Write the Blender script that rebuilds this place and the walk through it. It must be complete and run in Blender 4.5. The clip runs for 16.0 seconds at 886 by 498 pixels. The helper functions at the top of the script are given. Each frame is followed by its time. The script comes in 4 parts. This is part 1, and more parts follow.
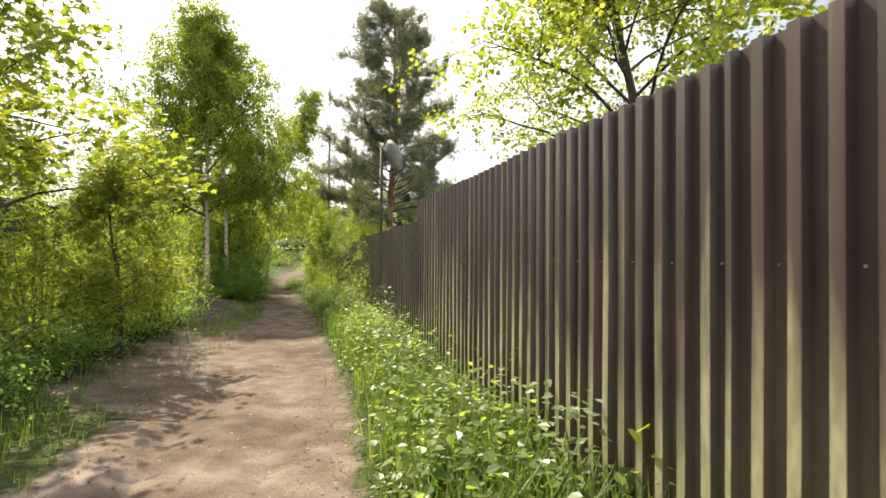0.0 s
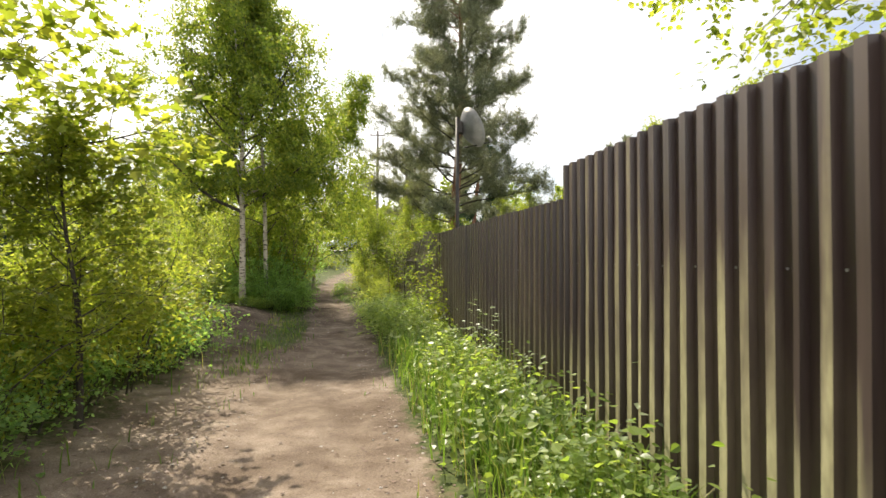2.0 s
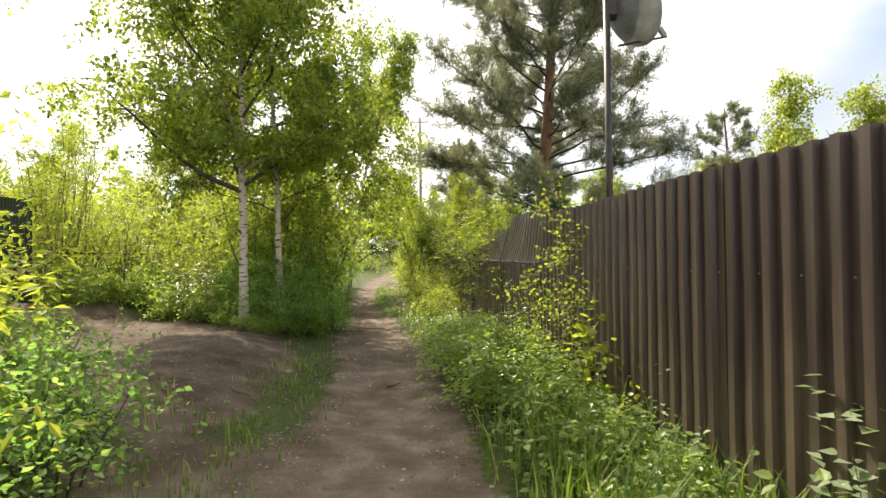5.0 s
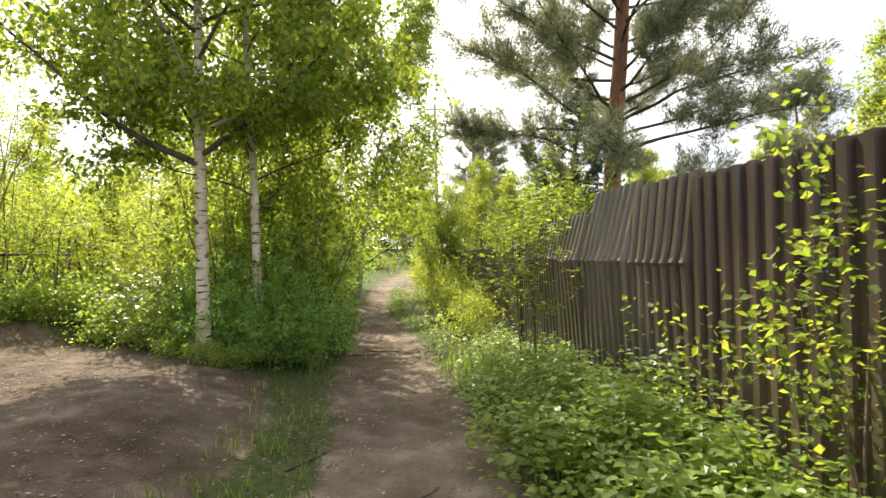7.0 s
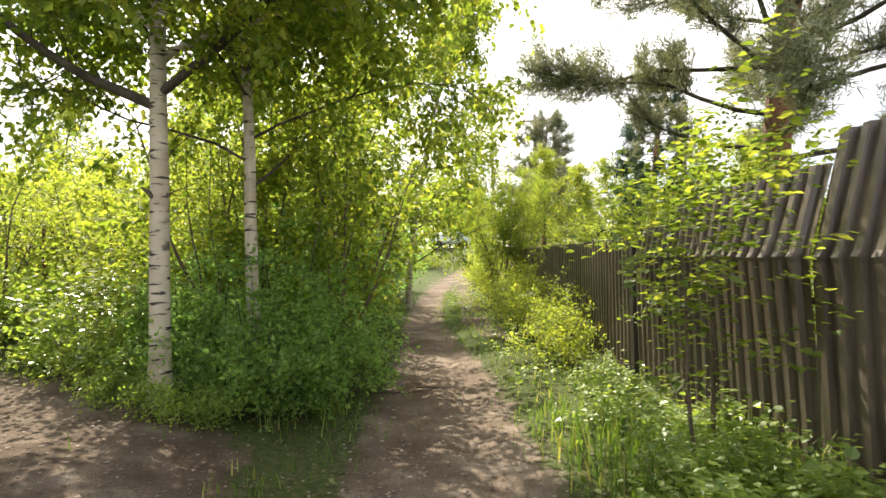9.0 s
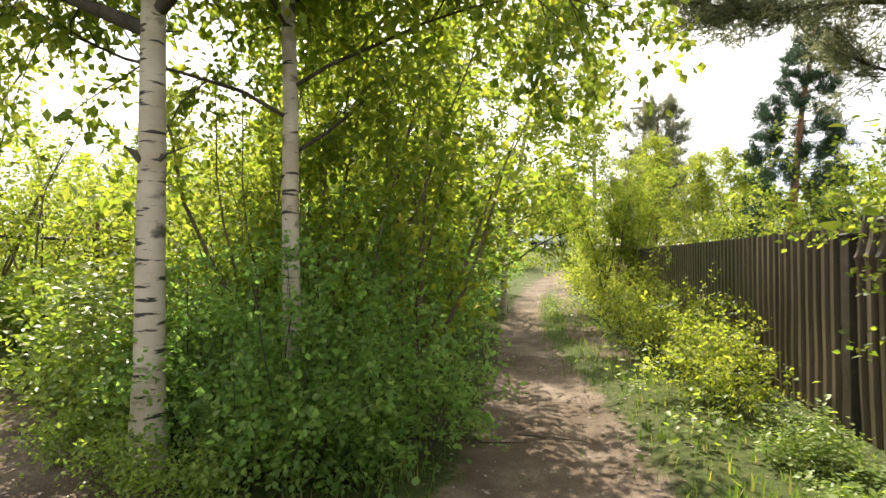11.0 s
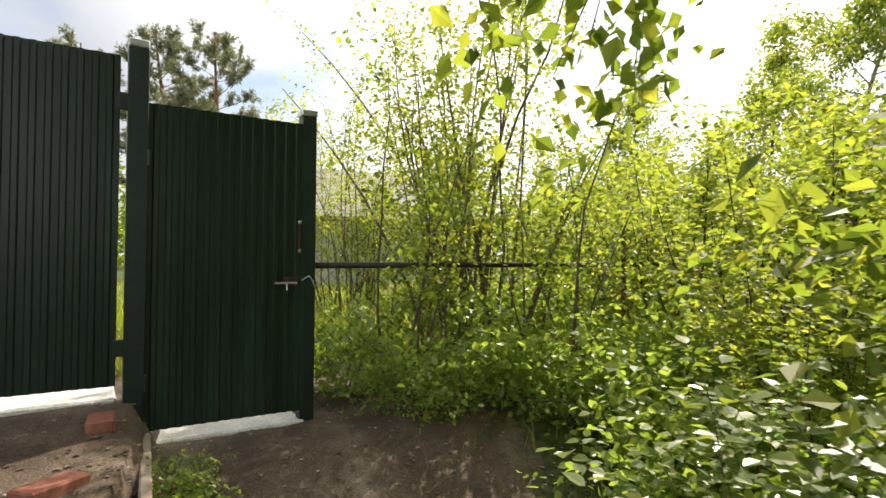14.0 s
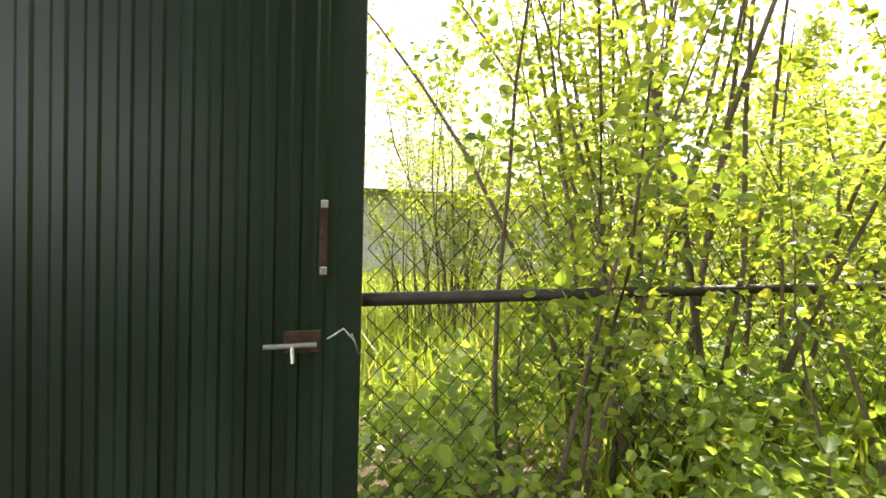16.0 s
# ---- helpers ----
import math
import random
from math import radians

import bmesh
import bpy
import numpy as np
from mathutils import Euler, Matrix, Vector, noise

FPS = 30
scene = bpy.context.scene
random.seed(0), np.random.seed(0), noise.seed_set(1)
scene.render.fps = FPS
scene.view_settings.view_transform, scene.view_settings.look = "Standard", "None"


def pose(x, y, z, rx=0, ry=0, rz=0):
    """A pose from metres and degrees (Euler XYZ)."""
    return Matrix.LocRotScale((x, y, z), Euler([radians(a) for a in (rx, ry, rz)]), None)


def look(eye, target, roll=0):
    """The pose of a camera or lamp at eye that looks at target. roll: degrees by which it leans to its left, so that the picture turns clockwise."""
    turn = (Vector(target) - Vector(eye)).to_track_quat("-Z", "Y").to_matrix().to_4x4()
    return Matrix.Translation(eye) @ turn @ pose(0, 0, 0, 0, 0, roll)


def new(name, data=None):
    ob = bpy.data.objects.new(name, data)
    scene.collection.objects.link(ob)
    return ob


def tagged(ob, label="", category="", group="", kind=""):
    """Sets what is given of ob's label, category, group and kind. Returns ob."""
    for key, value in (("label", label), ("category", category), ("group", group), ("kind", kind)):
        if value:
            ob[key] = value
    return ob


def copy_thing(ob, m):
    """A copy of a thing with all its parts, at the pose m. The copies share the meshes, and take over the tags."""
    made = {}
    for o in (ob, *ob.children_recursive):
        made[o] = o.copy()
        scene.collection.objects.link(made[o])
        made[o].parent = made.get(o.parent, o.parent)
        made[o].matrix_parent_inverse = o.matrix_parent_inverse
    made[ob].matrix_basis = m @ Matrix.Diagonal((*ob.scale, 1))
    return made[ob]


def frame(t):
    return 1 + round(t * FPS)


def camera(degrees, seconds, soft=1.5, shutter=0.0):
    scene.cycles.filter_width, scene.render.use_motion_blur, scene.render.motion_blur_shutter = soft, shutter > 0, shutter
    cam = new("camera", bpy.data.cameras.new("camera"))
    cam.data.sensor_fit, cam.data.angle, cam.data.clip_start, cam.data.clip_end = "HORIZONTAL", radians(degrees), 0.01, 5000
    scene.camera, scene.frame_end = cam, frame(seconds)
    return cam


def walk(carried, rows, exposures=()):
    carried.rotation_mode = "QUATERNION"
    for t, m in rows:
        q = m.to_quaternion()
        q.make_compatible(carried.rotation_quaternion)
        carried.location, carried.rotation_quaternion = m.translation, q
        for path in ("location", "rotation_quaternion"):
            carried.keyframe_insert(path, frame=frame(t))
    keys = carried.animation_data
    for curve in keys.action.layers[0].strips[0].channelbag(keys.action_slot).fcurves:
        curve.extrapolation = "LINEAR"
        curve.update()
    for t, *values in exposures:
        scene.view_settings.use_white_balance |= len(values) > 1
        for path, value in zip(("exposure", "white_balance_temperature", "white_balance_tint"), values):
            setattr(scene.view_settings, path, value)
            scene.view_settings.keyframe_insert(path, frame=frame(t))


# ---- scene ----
cam = camera(77.0, 16.0, shutter=0.12)
PATH = [
    (0, (0.595, 1.914, 1.46), (0.431, 3.907, 1.488), 0.3),
    (0.5, (0.319, 2.738, 1.45), (0.112, 4.727, 1.481), 0.3),
    (1, (0.0, 3.496, 1.456), (-0.238, 5.482, 1.491), 0.3),
    (1.5, (-0.286, 4.213, 1.491), (-0.576, 6.192, 1.525), 0.3),
    (2, (-0.609, 4.989, 1.481), (-0.93, 6.963, 1.514), -0.0),
    (2.5, (-0.934, 5.766, 1.473), (-1.31, 7.73, 1.505), -0.1),
    (3, (-1.24, 6.504, 1.479), (-1.645, 8.462, 1.512), -0.1),
    (3.5, (-1.536, 7.259, 1.488), (-1.961, 9.213, 1.522), 0.1),
    (4, (-1.848, 8.017, 1.483), (-2.282, 9.969, 1.514), 0.2),
    (6.3, (-3.009, 11.43, 1.432), (-3.486, 13.371, 1.469), -1.8),
    (6.5, (-3.133, 11.689, 1.469), (-3.606, 13.632, 1.497), -1.3),
    (7, (-3.408, 12.383, 1.471), (-3.907, 14.32, 1.497), -1.3),
    (7.5, (-3.649, 13.13, 1.433), (-4.204, 15.052, 1.453), -1.1),
    (8, (-3.91, 13.787, 1.435), (-4.491, 15.701, 1.457), -1.1),
    (8.5, (-4.15, 14.408, 1.428), (-4.762, 16.312, 1.45), -0.9),
    (9, (-4.355, 14.862, 1.426), (-5.032, 16.744, 1.456), -0.9),
    (9.2, (-4.462, 15.045, 1.414), (-5.196, 16.905, 1.441), -0.8),
    (11.3, (-5.283, 16.576, 1.387), (-6.341, 18.273, 1.415), 0.2),
    (11.5, (-5.458, 16.699, 1.356), (-6.585, 18.351, 1.373), 0.5),
    (12, (-5.896, 16.932, 1.342), (-7.205, 18.444, 1.357), 0.5),
    (12.5, (-6.397, 17.03, 1.362), (-7.939, 18.303, 1.397), 0.0),
    (13, (-6.916, 17.045, 1.517), (-8.62, 18.092, 1.539), 0.1),
    (13.5, (-7.373, 17.091, 1.621), (-9.192, 17.921, 1.651), 0.5),
    (14, (-7.918, 17.142, 1.686), (-9.819, 17.763, 1.726), 0.4),
    (14.5, (-8.438, 17.202, 1.714), (-10.368, 17.723, 1.767), 0.4),
    (15, (-9.004, 17.23, 1.723), (-10.956, 17.659, 1.792), 0.5),
    (15.5, (-9.495, 17.299, 1.837), (-11.453, 17.706, 1.822), 1.4),
    (16, (-10.028, 17.474, 1.846), (-12.005, 17.768, 1.794), 1.5),
]
walk(cam, [(t, look(eye, target, roll)) for t, eye, target, roll in PATH], [(0.0, 1.1), (4.0, 1.15), (6.5, 1.47), (9.0, 1.54), (11.5, 1.48), (12.5, 1.42), (14.0, 1.0), (15.0, 1.42), (16.0, 2.0)])

# ---- light ----
SUN_YAW, SUN_ELEV = radians(39), radians(47)
sun_way = Vector((-math.sin(SUN_YAW) * math.cos(SUN_ELEV), math.cos(SUN_YAW) * math.cos(SUN_ELEV), math.sin(SUN_ELEV)))
sun = new("sun", bpy.data.lights.new("sun", "SUN"))
sun.data.energy, sun.data.angle, sun.data.color = 4.0, radians(0.6), (1.0, 0.9, 0.72)
sun.matrix_world = look((0, 0, 30), Vector((0, 0, 30)) - sun_way)

world = bpy.data.worlds.new("world")
scene.world = world
world.use_nodes = True
wn, wl = world.node_tree.nodes, world.node_tree.links
wn.clear()
w_out = wn.new("ShaderNodeOutputWorld")
w_bg = wn.new("ShaderNodeBackground")
w_sky = wn.new("ShaderNodeTexSky")
w_sky.sky_type, w_sky.sun_disc = "NISHITA", False
w_sky.sun_elevation, w_sky.sun_rotation = SUN_ELEV, -SUN_YAW
w_sky.air_density, w_sky.dust_density = 1.0, 2.0
w_co = wn.new("ShaderNodeTexCoord")
w_map = wn.new("ShaderNodeMapping")
w_map.inputs["Scale"].default_value = (1.0, 1.0, 2.4)
w_noise = wn.new("ShaderNodeTexNoise")
w_noise.inputs["Scale"].default_value, w_noise.inputs["Detail"].default_value = 2.3, 9
w_ramp = wn.new("ShaderNodeValToRGB")
w_ramp.color_ramp.elements[0].position, w_ramp.color_ramp.elements[1].position = 0.30, 0.54
w_mix = wn.new("ShaderNodeMix")
w_mix.data_type = "RGBA"
# Clouds shine brighter towards the sun, and opposite it as added unseen fill light.
w_dot = wn.new("ShaderNodeVectorMath")
w_dot.operation = "DOT_PRODUCT"
w_dot.inputs[1].default_value = sun_way
w_glow = wn.new("ShaderNodeMapRange")
w_glow.inputs["From Min"].default_value, w_glow.inputs["From Max"].default_value = -0.6, 1.0
w_tone = wn.new("ShaderNodeValToRGB")
w_tone.color_ramp.elements[0].color, w_tone.color_ramp.elements[1].color = (1.35, 1.3, 1.25, 1), (1.4, 1.33, 1.22, 1)
w_grey = w_tone.color_ramp.elements.new(0.68)
w_grey.color = (0.36, 0.375, 0.41, 1)
w_lift = wn.new("ShaderNodeVectorMath")
w_lift.operation = "SCALE"
w_lift.inputs["Scale"].default_value = 7.0
wl.new(w_co.outputs["Generated"], w_dot.inputs[0])
wl.new(w_dot.outputs["Value"], w_glow.inputs["Value"])
wl.new(w_glow.outputs["Result"], w_tone.inputs["Fac"])
wl.new(w_tone.outputs["Color"], w_lift.inputs[0])
wl.new(w_lift.outputs["Vector"], w_mix.inputs["B"])
wl.new(w_co.outputs["Generated"], w_map.inputs["Vector"])
wl.new(w_map.outputs["Vector"], w_noise.inputs["Vector"])
wl.new(w_noise.outputs["Fac"], w_ramp.inputs["Fac"])
wl.new(w_ramp.outputs["Color"], w_mix.inputs["Factor"])
w_dim = wn.new("ShaderNodeVectorMath")
w_dim.operation = "SCALE"
w_dim.inputs["Scale"].default_value = 0.65
wl.new(w_sky.outputs["Color"], w_dim.inputs[0])
wl.new(w_dim.outputs["Vector"], w_mix.inputs["A"])
wl.new(w_mix.outputs["Result"], w_bg.inputs["Color"])
w_bg.inputs["Strength"].default_value = 0.14
wl.new(w_bg.outputs["Background"], w_out.inputs["Surface"])


# ---- materials ----
def shader(name):
    m = bpy.data.materials.new(name)
    m.use_nodes = True
    return m, m.node_tree.nodes, m.node_tree.links, m.node_tree.nodes["Principled BSDF"]


def noise_of(nodes, links, scale, detail=5, stretch=None, placed=False):
    co = nodes.new("ShaderNodeNewGeometry") if placed else nodes.new("ShaderNodeTexCoord")
    where = co.outputs["Position" if placed else "Object"]
    n = nodes.new("ShaderNodeTexNoise")
    n.inputs["Scale"].default_value, n.inputs["Detail"].default_value = scale, detail
    if stretch:
        mp = nodes.new("ShaderNodeMapping")
        mp.inputs["Scale"].default_value = stretch
        links.new(where, mp.inputs["Vector"])
        links.new(mp.outputs["Vector"], n.inputs["Vector"])
    else:
        links.new(where, n.inputs["Vector"])
    return n.outputs["Fac"]


def ramp_of(nodes, links, fac, stops):
    r = nodes.new("ShaderNodeValToRGB")
    el = r.color_ramp.elements
    el[0].position, el[0].color = stops[0][0], (*stops[0][1], 1)
    el[1].position, el[1].color = stops[-1][0], (*stops[-1][1], 1)
    for p, c in stops[1:-1]:
        e = el.new(p)
        e.color = (*c, 1)
    links.new(fac, r.inputs["Fac"])
    return r.outputs["Color"]


def blend(nodes, links, fac, a, b, how="MIX"):
    m = nodes.new("ShaderNodeMix")
    m.data_type, m.blend_type = "RGBA", how
    for key, v in (("Factor", fac), ("A", a), ("B", b)):
        if isinstance(v, (int, float)):
            m.inputs[key].default_value = v
        elif isinstance(v, tuple):
            m.inputs[key].default_value = (*v, 1)
        else:
            links.new(v, m.inputs[key])
    return m.outputs["Result"]


def bump_to(nodes, links, bsdf, height, strength, distance):
    b = nodes.new("ShaderNodeBump")
    b.inputs["Strength"].default_value, b.inputs["Distance"].default_value = strength, distance
    links.new(height, b.inputs["Height"])
    links.new(b.outputs["Normal"], bsdf.inputs["Normal"])


def plain(name, lo, hi, rough=0.7, scale=8, metal=0.0, bump=0.3, dist=0.01, stretch=None, fine=60):
    m, n, l, b = shader(name)
    big = noise_of(n, l, scale, 6, stretch)
    small = noise_of(n, l, fine, 4, stretch)
    col = ramp_of(n, l, big, [(0.32, lo), (0.68, hi)])
    tint = ramp_of(n, l, small, [(0.3, (0.72, 0.72, 0.72)), (0.7, (1.12, 1.12, 1.12))])
    l.new(blend(n, l, 1.0, col, tint, "MULTIPLY"), b.inputs["Base Color"])
    b.inputs["Roughness"].default_value, b.inputs["Metallic"].default_value = rough, metal
    bump_to(n, l, b, small, bump, dist)
    return m


def leafy(name, stops, glow, share=0.5, rough=0.52):
    """A thin leaf: glossy reflection and light that shines through."""
    m, n, l, b = shader(name)
    geo = n.new("ShaderNodeNewGeometry")
    col = ramp_of(n, l, geo.outputs["Random Per Island"], stops)
    big = noise_of(n, l, 0.9, 3)
    tint = ramp_of(n, l, big, [(0.3, (0.8, 0.8, 1.0)), (0.7, (1.25, 1.13, 1.4))])
    col = blend(n, l, 1.0, col, tint, "MULTIPLY")
    l.new(col, b.inputs["Base Color"])
    b.inputs["Roughness"].default_value = rough
    b.inputs["Specular IOR Level"].default_value = 0.42
    tr = n.new("ShaderNodeBsdfTranslucent")
    l.new(blend(n, l, 1.0, col, glow, "MULTIPLY"), tr.inputs["Color"])
    mx = n.new("ShaderNodeMixShader")
    mx.inputs["Fac"].default_value = share
    l.new(b.outputs["BSDF"], mx.inputs[1])
    l.new(tr.outputs["BSDF"], mx.inputs[2])
    l.new(mx.outputs["Shader"], n["Material Output"].inputs["Surface"])
    return m


GREENS = [(0.0, (0.066, 0.112, 0.020)), (0.45, (0.112, 0.168, 0.028)), (0.8, (0.16, 0.212, 0.036)), (1.0, (0.22, 0.25, 0.048))]
DEEP = [(0.0, (0.082, 0.155, 0.045)), (0.5, (0.13, 0.222, 0.064)), (1.0, (0.182, 0.272, 0.082))]
YELLOW = [(0.0, (0.11, 0.162, 0.022)), (0.5, (0.17, 0.22, 0.032)), (1.0, (0.25, 0.28, 0.05))]
WEED = [(0.0, (0.105, 0.172, 0.034)), (0.5, (0.165, 0.24, 0.048)), (1.0, (0.23, 0.305, 0.07))]
leaf_birch = leafy("birch leaf", GREENS, (2.7, 2.5, 1.1), 0.62)
leaf_deep = leafy("shrub leaf", DEEP, (2.7, 2.75, 1.4), 0.62)
leaf_light = leafy("young leaf", YELLOW, (2.3, 2.25, 1.1), 0.6)
leaf_maple = leafy("maple leaf", YELLOW, (2.3, 2.2, 0.95), 0.54)
leaf_weed = leafy("weed leaf", WEED, (2.5, 2.4, 1.1), 0.5, 0.38)
leaf_gloss = leafy("glossy leaf", GREENS, (2.5, 2.4, 1.1), 0.4, 0.34)
leaf_pale = leafy("pale leaf", [(0.0, (0.16, 0.23, 0.09)), (1.0, (0.30, 0.36, 0.18))], (1.4, 1.5, 0.9), 0.35, 0.36)
grass_mat = leafy("grass blade", [(0.0, (0.07, 0.14, 0.02)), (0.7, (0.12, 0.2, 0.03)), (1.0, (0.28, 0.27, 0.09))], (2.0, 2.0, 1.0), 0.4)
meadow_mat = leafy("meadow grass", [(0.0, (0.14, 0.2, 0.02)), (0.7, (0.2, 0.26, 0.03)), (1.0, (0.34, 0.34, 0.12))], (2.0, 2.0, 1.0), 0.45)
needle_mat = leafy("pine needle", [(0.0, (0.12, 0.15, 0.08)), (1.0, (0.25, 0.27, 0.14))], (1.6, 1.6, 1.0), 0.3, 0.5)
spruce_mat = leafy("spruce needle", [(0.0, (0.02, 0.05, 0.024)), (1.0, (0.04, 0.085, 0.03))], (1.4, 1.5, 1.0), 0.2, 0.5)
litter_mat = leafy("dry leaf", [(0.0, (0.06, 0.038, 0.022)), (0.7, (0.16, 0.11, 0.07)), (1.0, (0.34, 0.28, 0.21))], (1.2, 1.1, 0.9), 0.15, 0.7)
bark_dark = plain("grey brown bark", (0.035, 0.028, 0.02), (0.10, 0.085, 0.065), 0.9, 6, 0, 0.8, 0.02, (1, 1, 0.25), 40)
bark_brown = plain("brown shrub bark", (0.09, 0.065, 0.045), (0.2, 0.155, 0.115), 0.9, 8, 0, 0.5, 0.01, (1, 1, 0.3), 50)
bark_pine = plain("pine bark", (0.12, 0.06, 0.035), (0.30, 0.15, 0.085), 0.9, 5, 0, 0.9, 0.03, (1, 1, 0.35), 30)
pole_wood = plain("weathered pole wood", (0.13, 0.11, 0.09), (0.25, 0.22, 0.19), 0.9, 4, 0, 0.4, 0.01, (1, 1, 0.1), 60)
stone_mat = plain("pebble", (0.22, 0.19, 0.16), (0.42, 0.38, 0.34), 0.85, 9)
concrete = plain("pale concrete", (0.55, 0.54, 0.51), (0.76, 0.75, 0.72), 0.85, 5, 0, 0.3, 0.005)
old_board = plain("weathered board", (0.24, 0.185, 0.14), (0.42, 0.34, 0.27), 0.9, 4, 0, 0.5, 0.006, (0.3, 0.3, 3), 50)
brick_mat = plain("red brick", (0.22, 0.075, 0.05), (0.36, 0.15, 0.10), 0.9, 7)
dark_steel = plain("dark painted steel", (0.018, 0.014, 0.012), (0.045, 0.036, 0.03), 0.55, 12, 0.2, 0.15, 0.002)
galvanised = plain("dull galvanised steel", (0.42, 0.43, 0.44), (0.62, 0.63, 0.64), 0.4, 20, 0.8, 0.1, 0.001)
rust_mat = plain("rusty steel", (0.10, 0.045, 0.025), (0.24, 0.14, 0.09), 0.8, 25, 0.3)
old_rust = plain("dark brown rust", (0.035, 0.018, 0.013), (0.085, 0.045, 0.03), 0.8, 25, 0.2)
dish_mat = plain("grey dish paint", (0.24, 0.24, 0.23), (0.36, 0.36, 0.35), 0.5, 4, 0, 0.05, 0.001)
wall_grey = plain("grey house plaster", (0.36, 0.35, 0.34), (0.5, 0.49, 0.47), 0.9, 3)
roof_grey = plain("grey roofing", (0.16, 0.155, 0.15), (0.27, 0.26, 0.25), 0.8, 3, 0, 0.4, 0.01, (0.2, 2, 1))
brown_roof = plain("brown roofing", (0.2, 0.12, 0.09), (0.36, 0.24, 0.19), 0.8, 3)
car_paint = plain("pale car paint", (0.50, 0.54, 0.60), (0.58, 0.62, 0.68), 0.25, 2, 0.1, 0.02, 0.001)
rubber = plain("black rubber", (0.015, 0.015, 0.015), (0.03, 0.03, 0.03), 0.9, 20)
wire_mat = plain("black cable", (0.03, 0.03, 0.03), (0.06, 0.06, 0.06), 0.7, 20)
white_paint = plain("white window paint", (0.7, 0.7, 0.68), (0.82, 0.82, 0.8), 0.5, 5)
glass_m, gn, gl, gb = shader("dark window glass")
gb.inputs["Base Color"].default_value = (0.03, 0.04, 0.045, 1)
gb.inputs["Roughness"].default_value = 0.06


def birch_bark():
    m, n, l, b = shader("birch bark")
    band = noise_of(n, l, 6, 6, (0.9, 0.9, 5.5))
    fine = noise_of(n, l, 24, 5, (0.7, 0.7, 7))
    scar = ramp_of(n, l, band, [(0.58, (0, 0, 0)), (0.63, (1, 1, 1))])
    line = ramp_of(n, l, fine, [(0.66, (0, 0, 0)), (0.7, (0.6, 0.6, 0.6))])
    white = ramp_of(n, l, noise_of(n, l, 4, 4), [(0.3, (0.34, 0.285, 0.21)), (0.7, (0.53, 0.475, 0.385))])
    col = blend(n, l, line, white, (0.13, 0.10, 0.08))
    col = blend(n, l, scar, col, (0.03, 0.026, 0.022))
    patch = ramp_of(n, l, noise_of(n, l, 3.1, 8, (1.2, 1.2, 2.2)), [(0.58, (0, 0, 0)), (0.66, (0.9, 0.9, 0.9))])
    col = blend(n, l, patch, col, (0.05, 0.042, 0.034))
    l.new(col, b.inputs["Base Color"])
    b.inputs["Roughness"].default_value = 0.75
    bump_to(n, l, b, band, 0.5, 0.02)
    return m


bark_birch = birch_bark()


def sheet_paint(name, base, worn, algae, amount):
    """Coated steel sheet: fading, streaks of dirt and a green film that climbs from the foot in uneven tongues."""
    m, n, l, b = shader(name)
    big = noise_of(n, l, 0.8, 5, None, True)
    streak = noise_of(n, l, 9, 5, (1, 1, 0.06), True)
    spots = noise_of(n, l, 26, 5, (1, 1, 0.3), True)
    col = ramp_of(n, l, big, [(0.3, base), (0.7, worn)])
    tint = ramp_of(n, l, streak, [(0.35, (0.7, 0.7, 0.7)), (0.65, (1.15, 1.12, 1.1))])
    col = blend(n, l, 1.0, col, tint, "MULTIPLY")
    co = n.new("ShaderNodeTexCoord")
    sep = n.new("ShaderNodeSeparateXYZ")
    l.new(co.outputs["Object"], sep.inputs["Vector"])
    ht = n.new("ShaderNodeMapRange")
    ht.inputs["From Min"].default_value, ht.inputs["From Max"].default_value = 1.75, 0.25
    l.new(sep.outputs["Z"], ht.inputs["Value"])
    ad = n.new("ShaderNodeMath")
    ad.operation = "MULTIPLY_ADD"
    l.new(streak, ad.inputs[0])
    ad.inputs[1].default_value = 2.4
    l.new(ht.outputs["Result"], ad.inputs[2])
    ad2 = n.new("ShaderNodeMath")
    ad2.operation = "MULTIPLY_ADD"
    l.new(big, ad2.inputs[0])
    ad2.inputs[1].default_value = 1.3
    l.new(ad.outputs["Value"], ad2.inputs[2])
    mr = n.new("ShaderNodeMapRange")
    mr.inputs["From Min"].default_value, mr.inputs["From Max"].default_value = 2.0, 2.7
    mr.inputs["To Max"].default_value = amount
    l.new(ad2.outputs["Value"], mr.inputs["Value"])
    film = blend(n, l, ramp_of(n, l, spots, [(0.35, (0, 0, 0)), (0.65, (1, 1, 1))]), algae, tuple(c * 1.5 for c in algae))
    col = blend(n, l, mr.outputs["Result"], col, film)
    l.new(col, b.inputs["Base Color"])
    b.inputs["Roughness"].default_value = 0.33
    b.inputs["Specular IOR Level"].default_value = 0.5
    bump_to(n, l, b, spots, 0.1, 0.003)
    return m


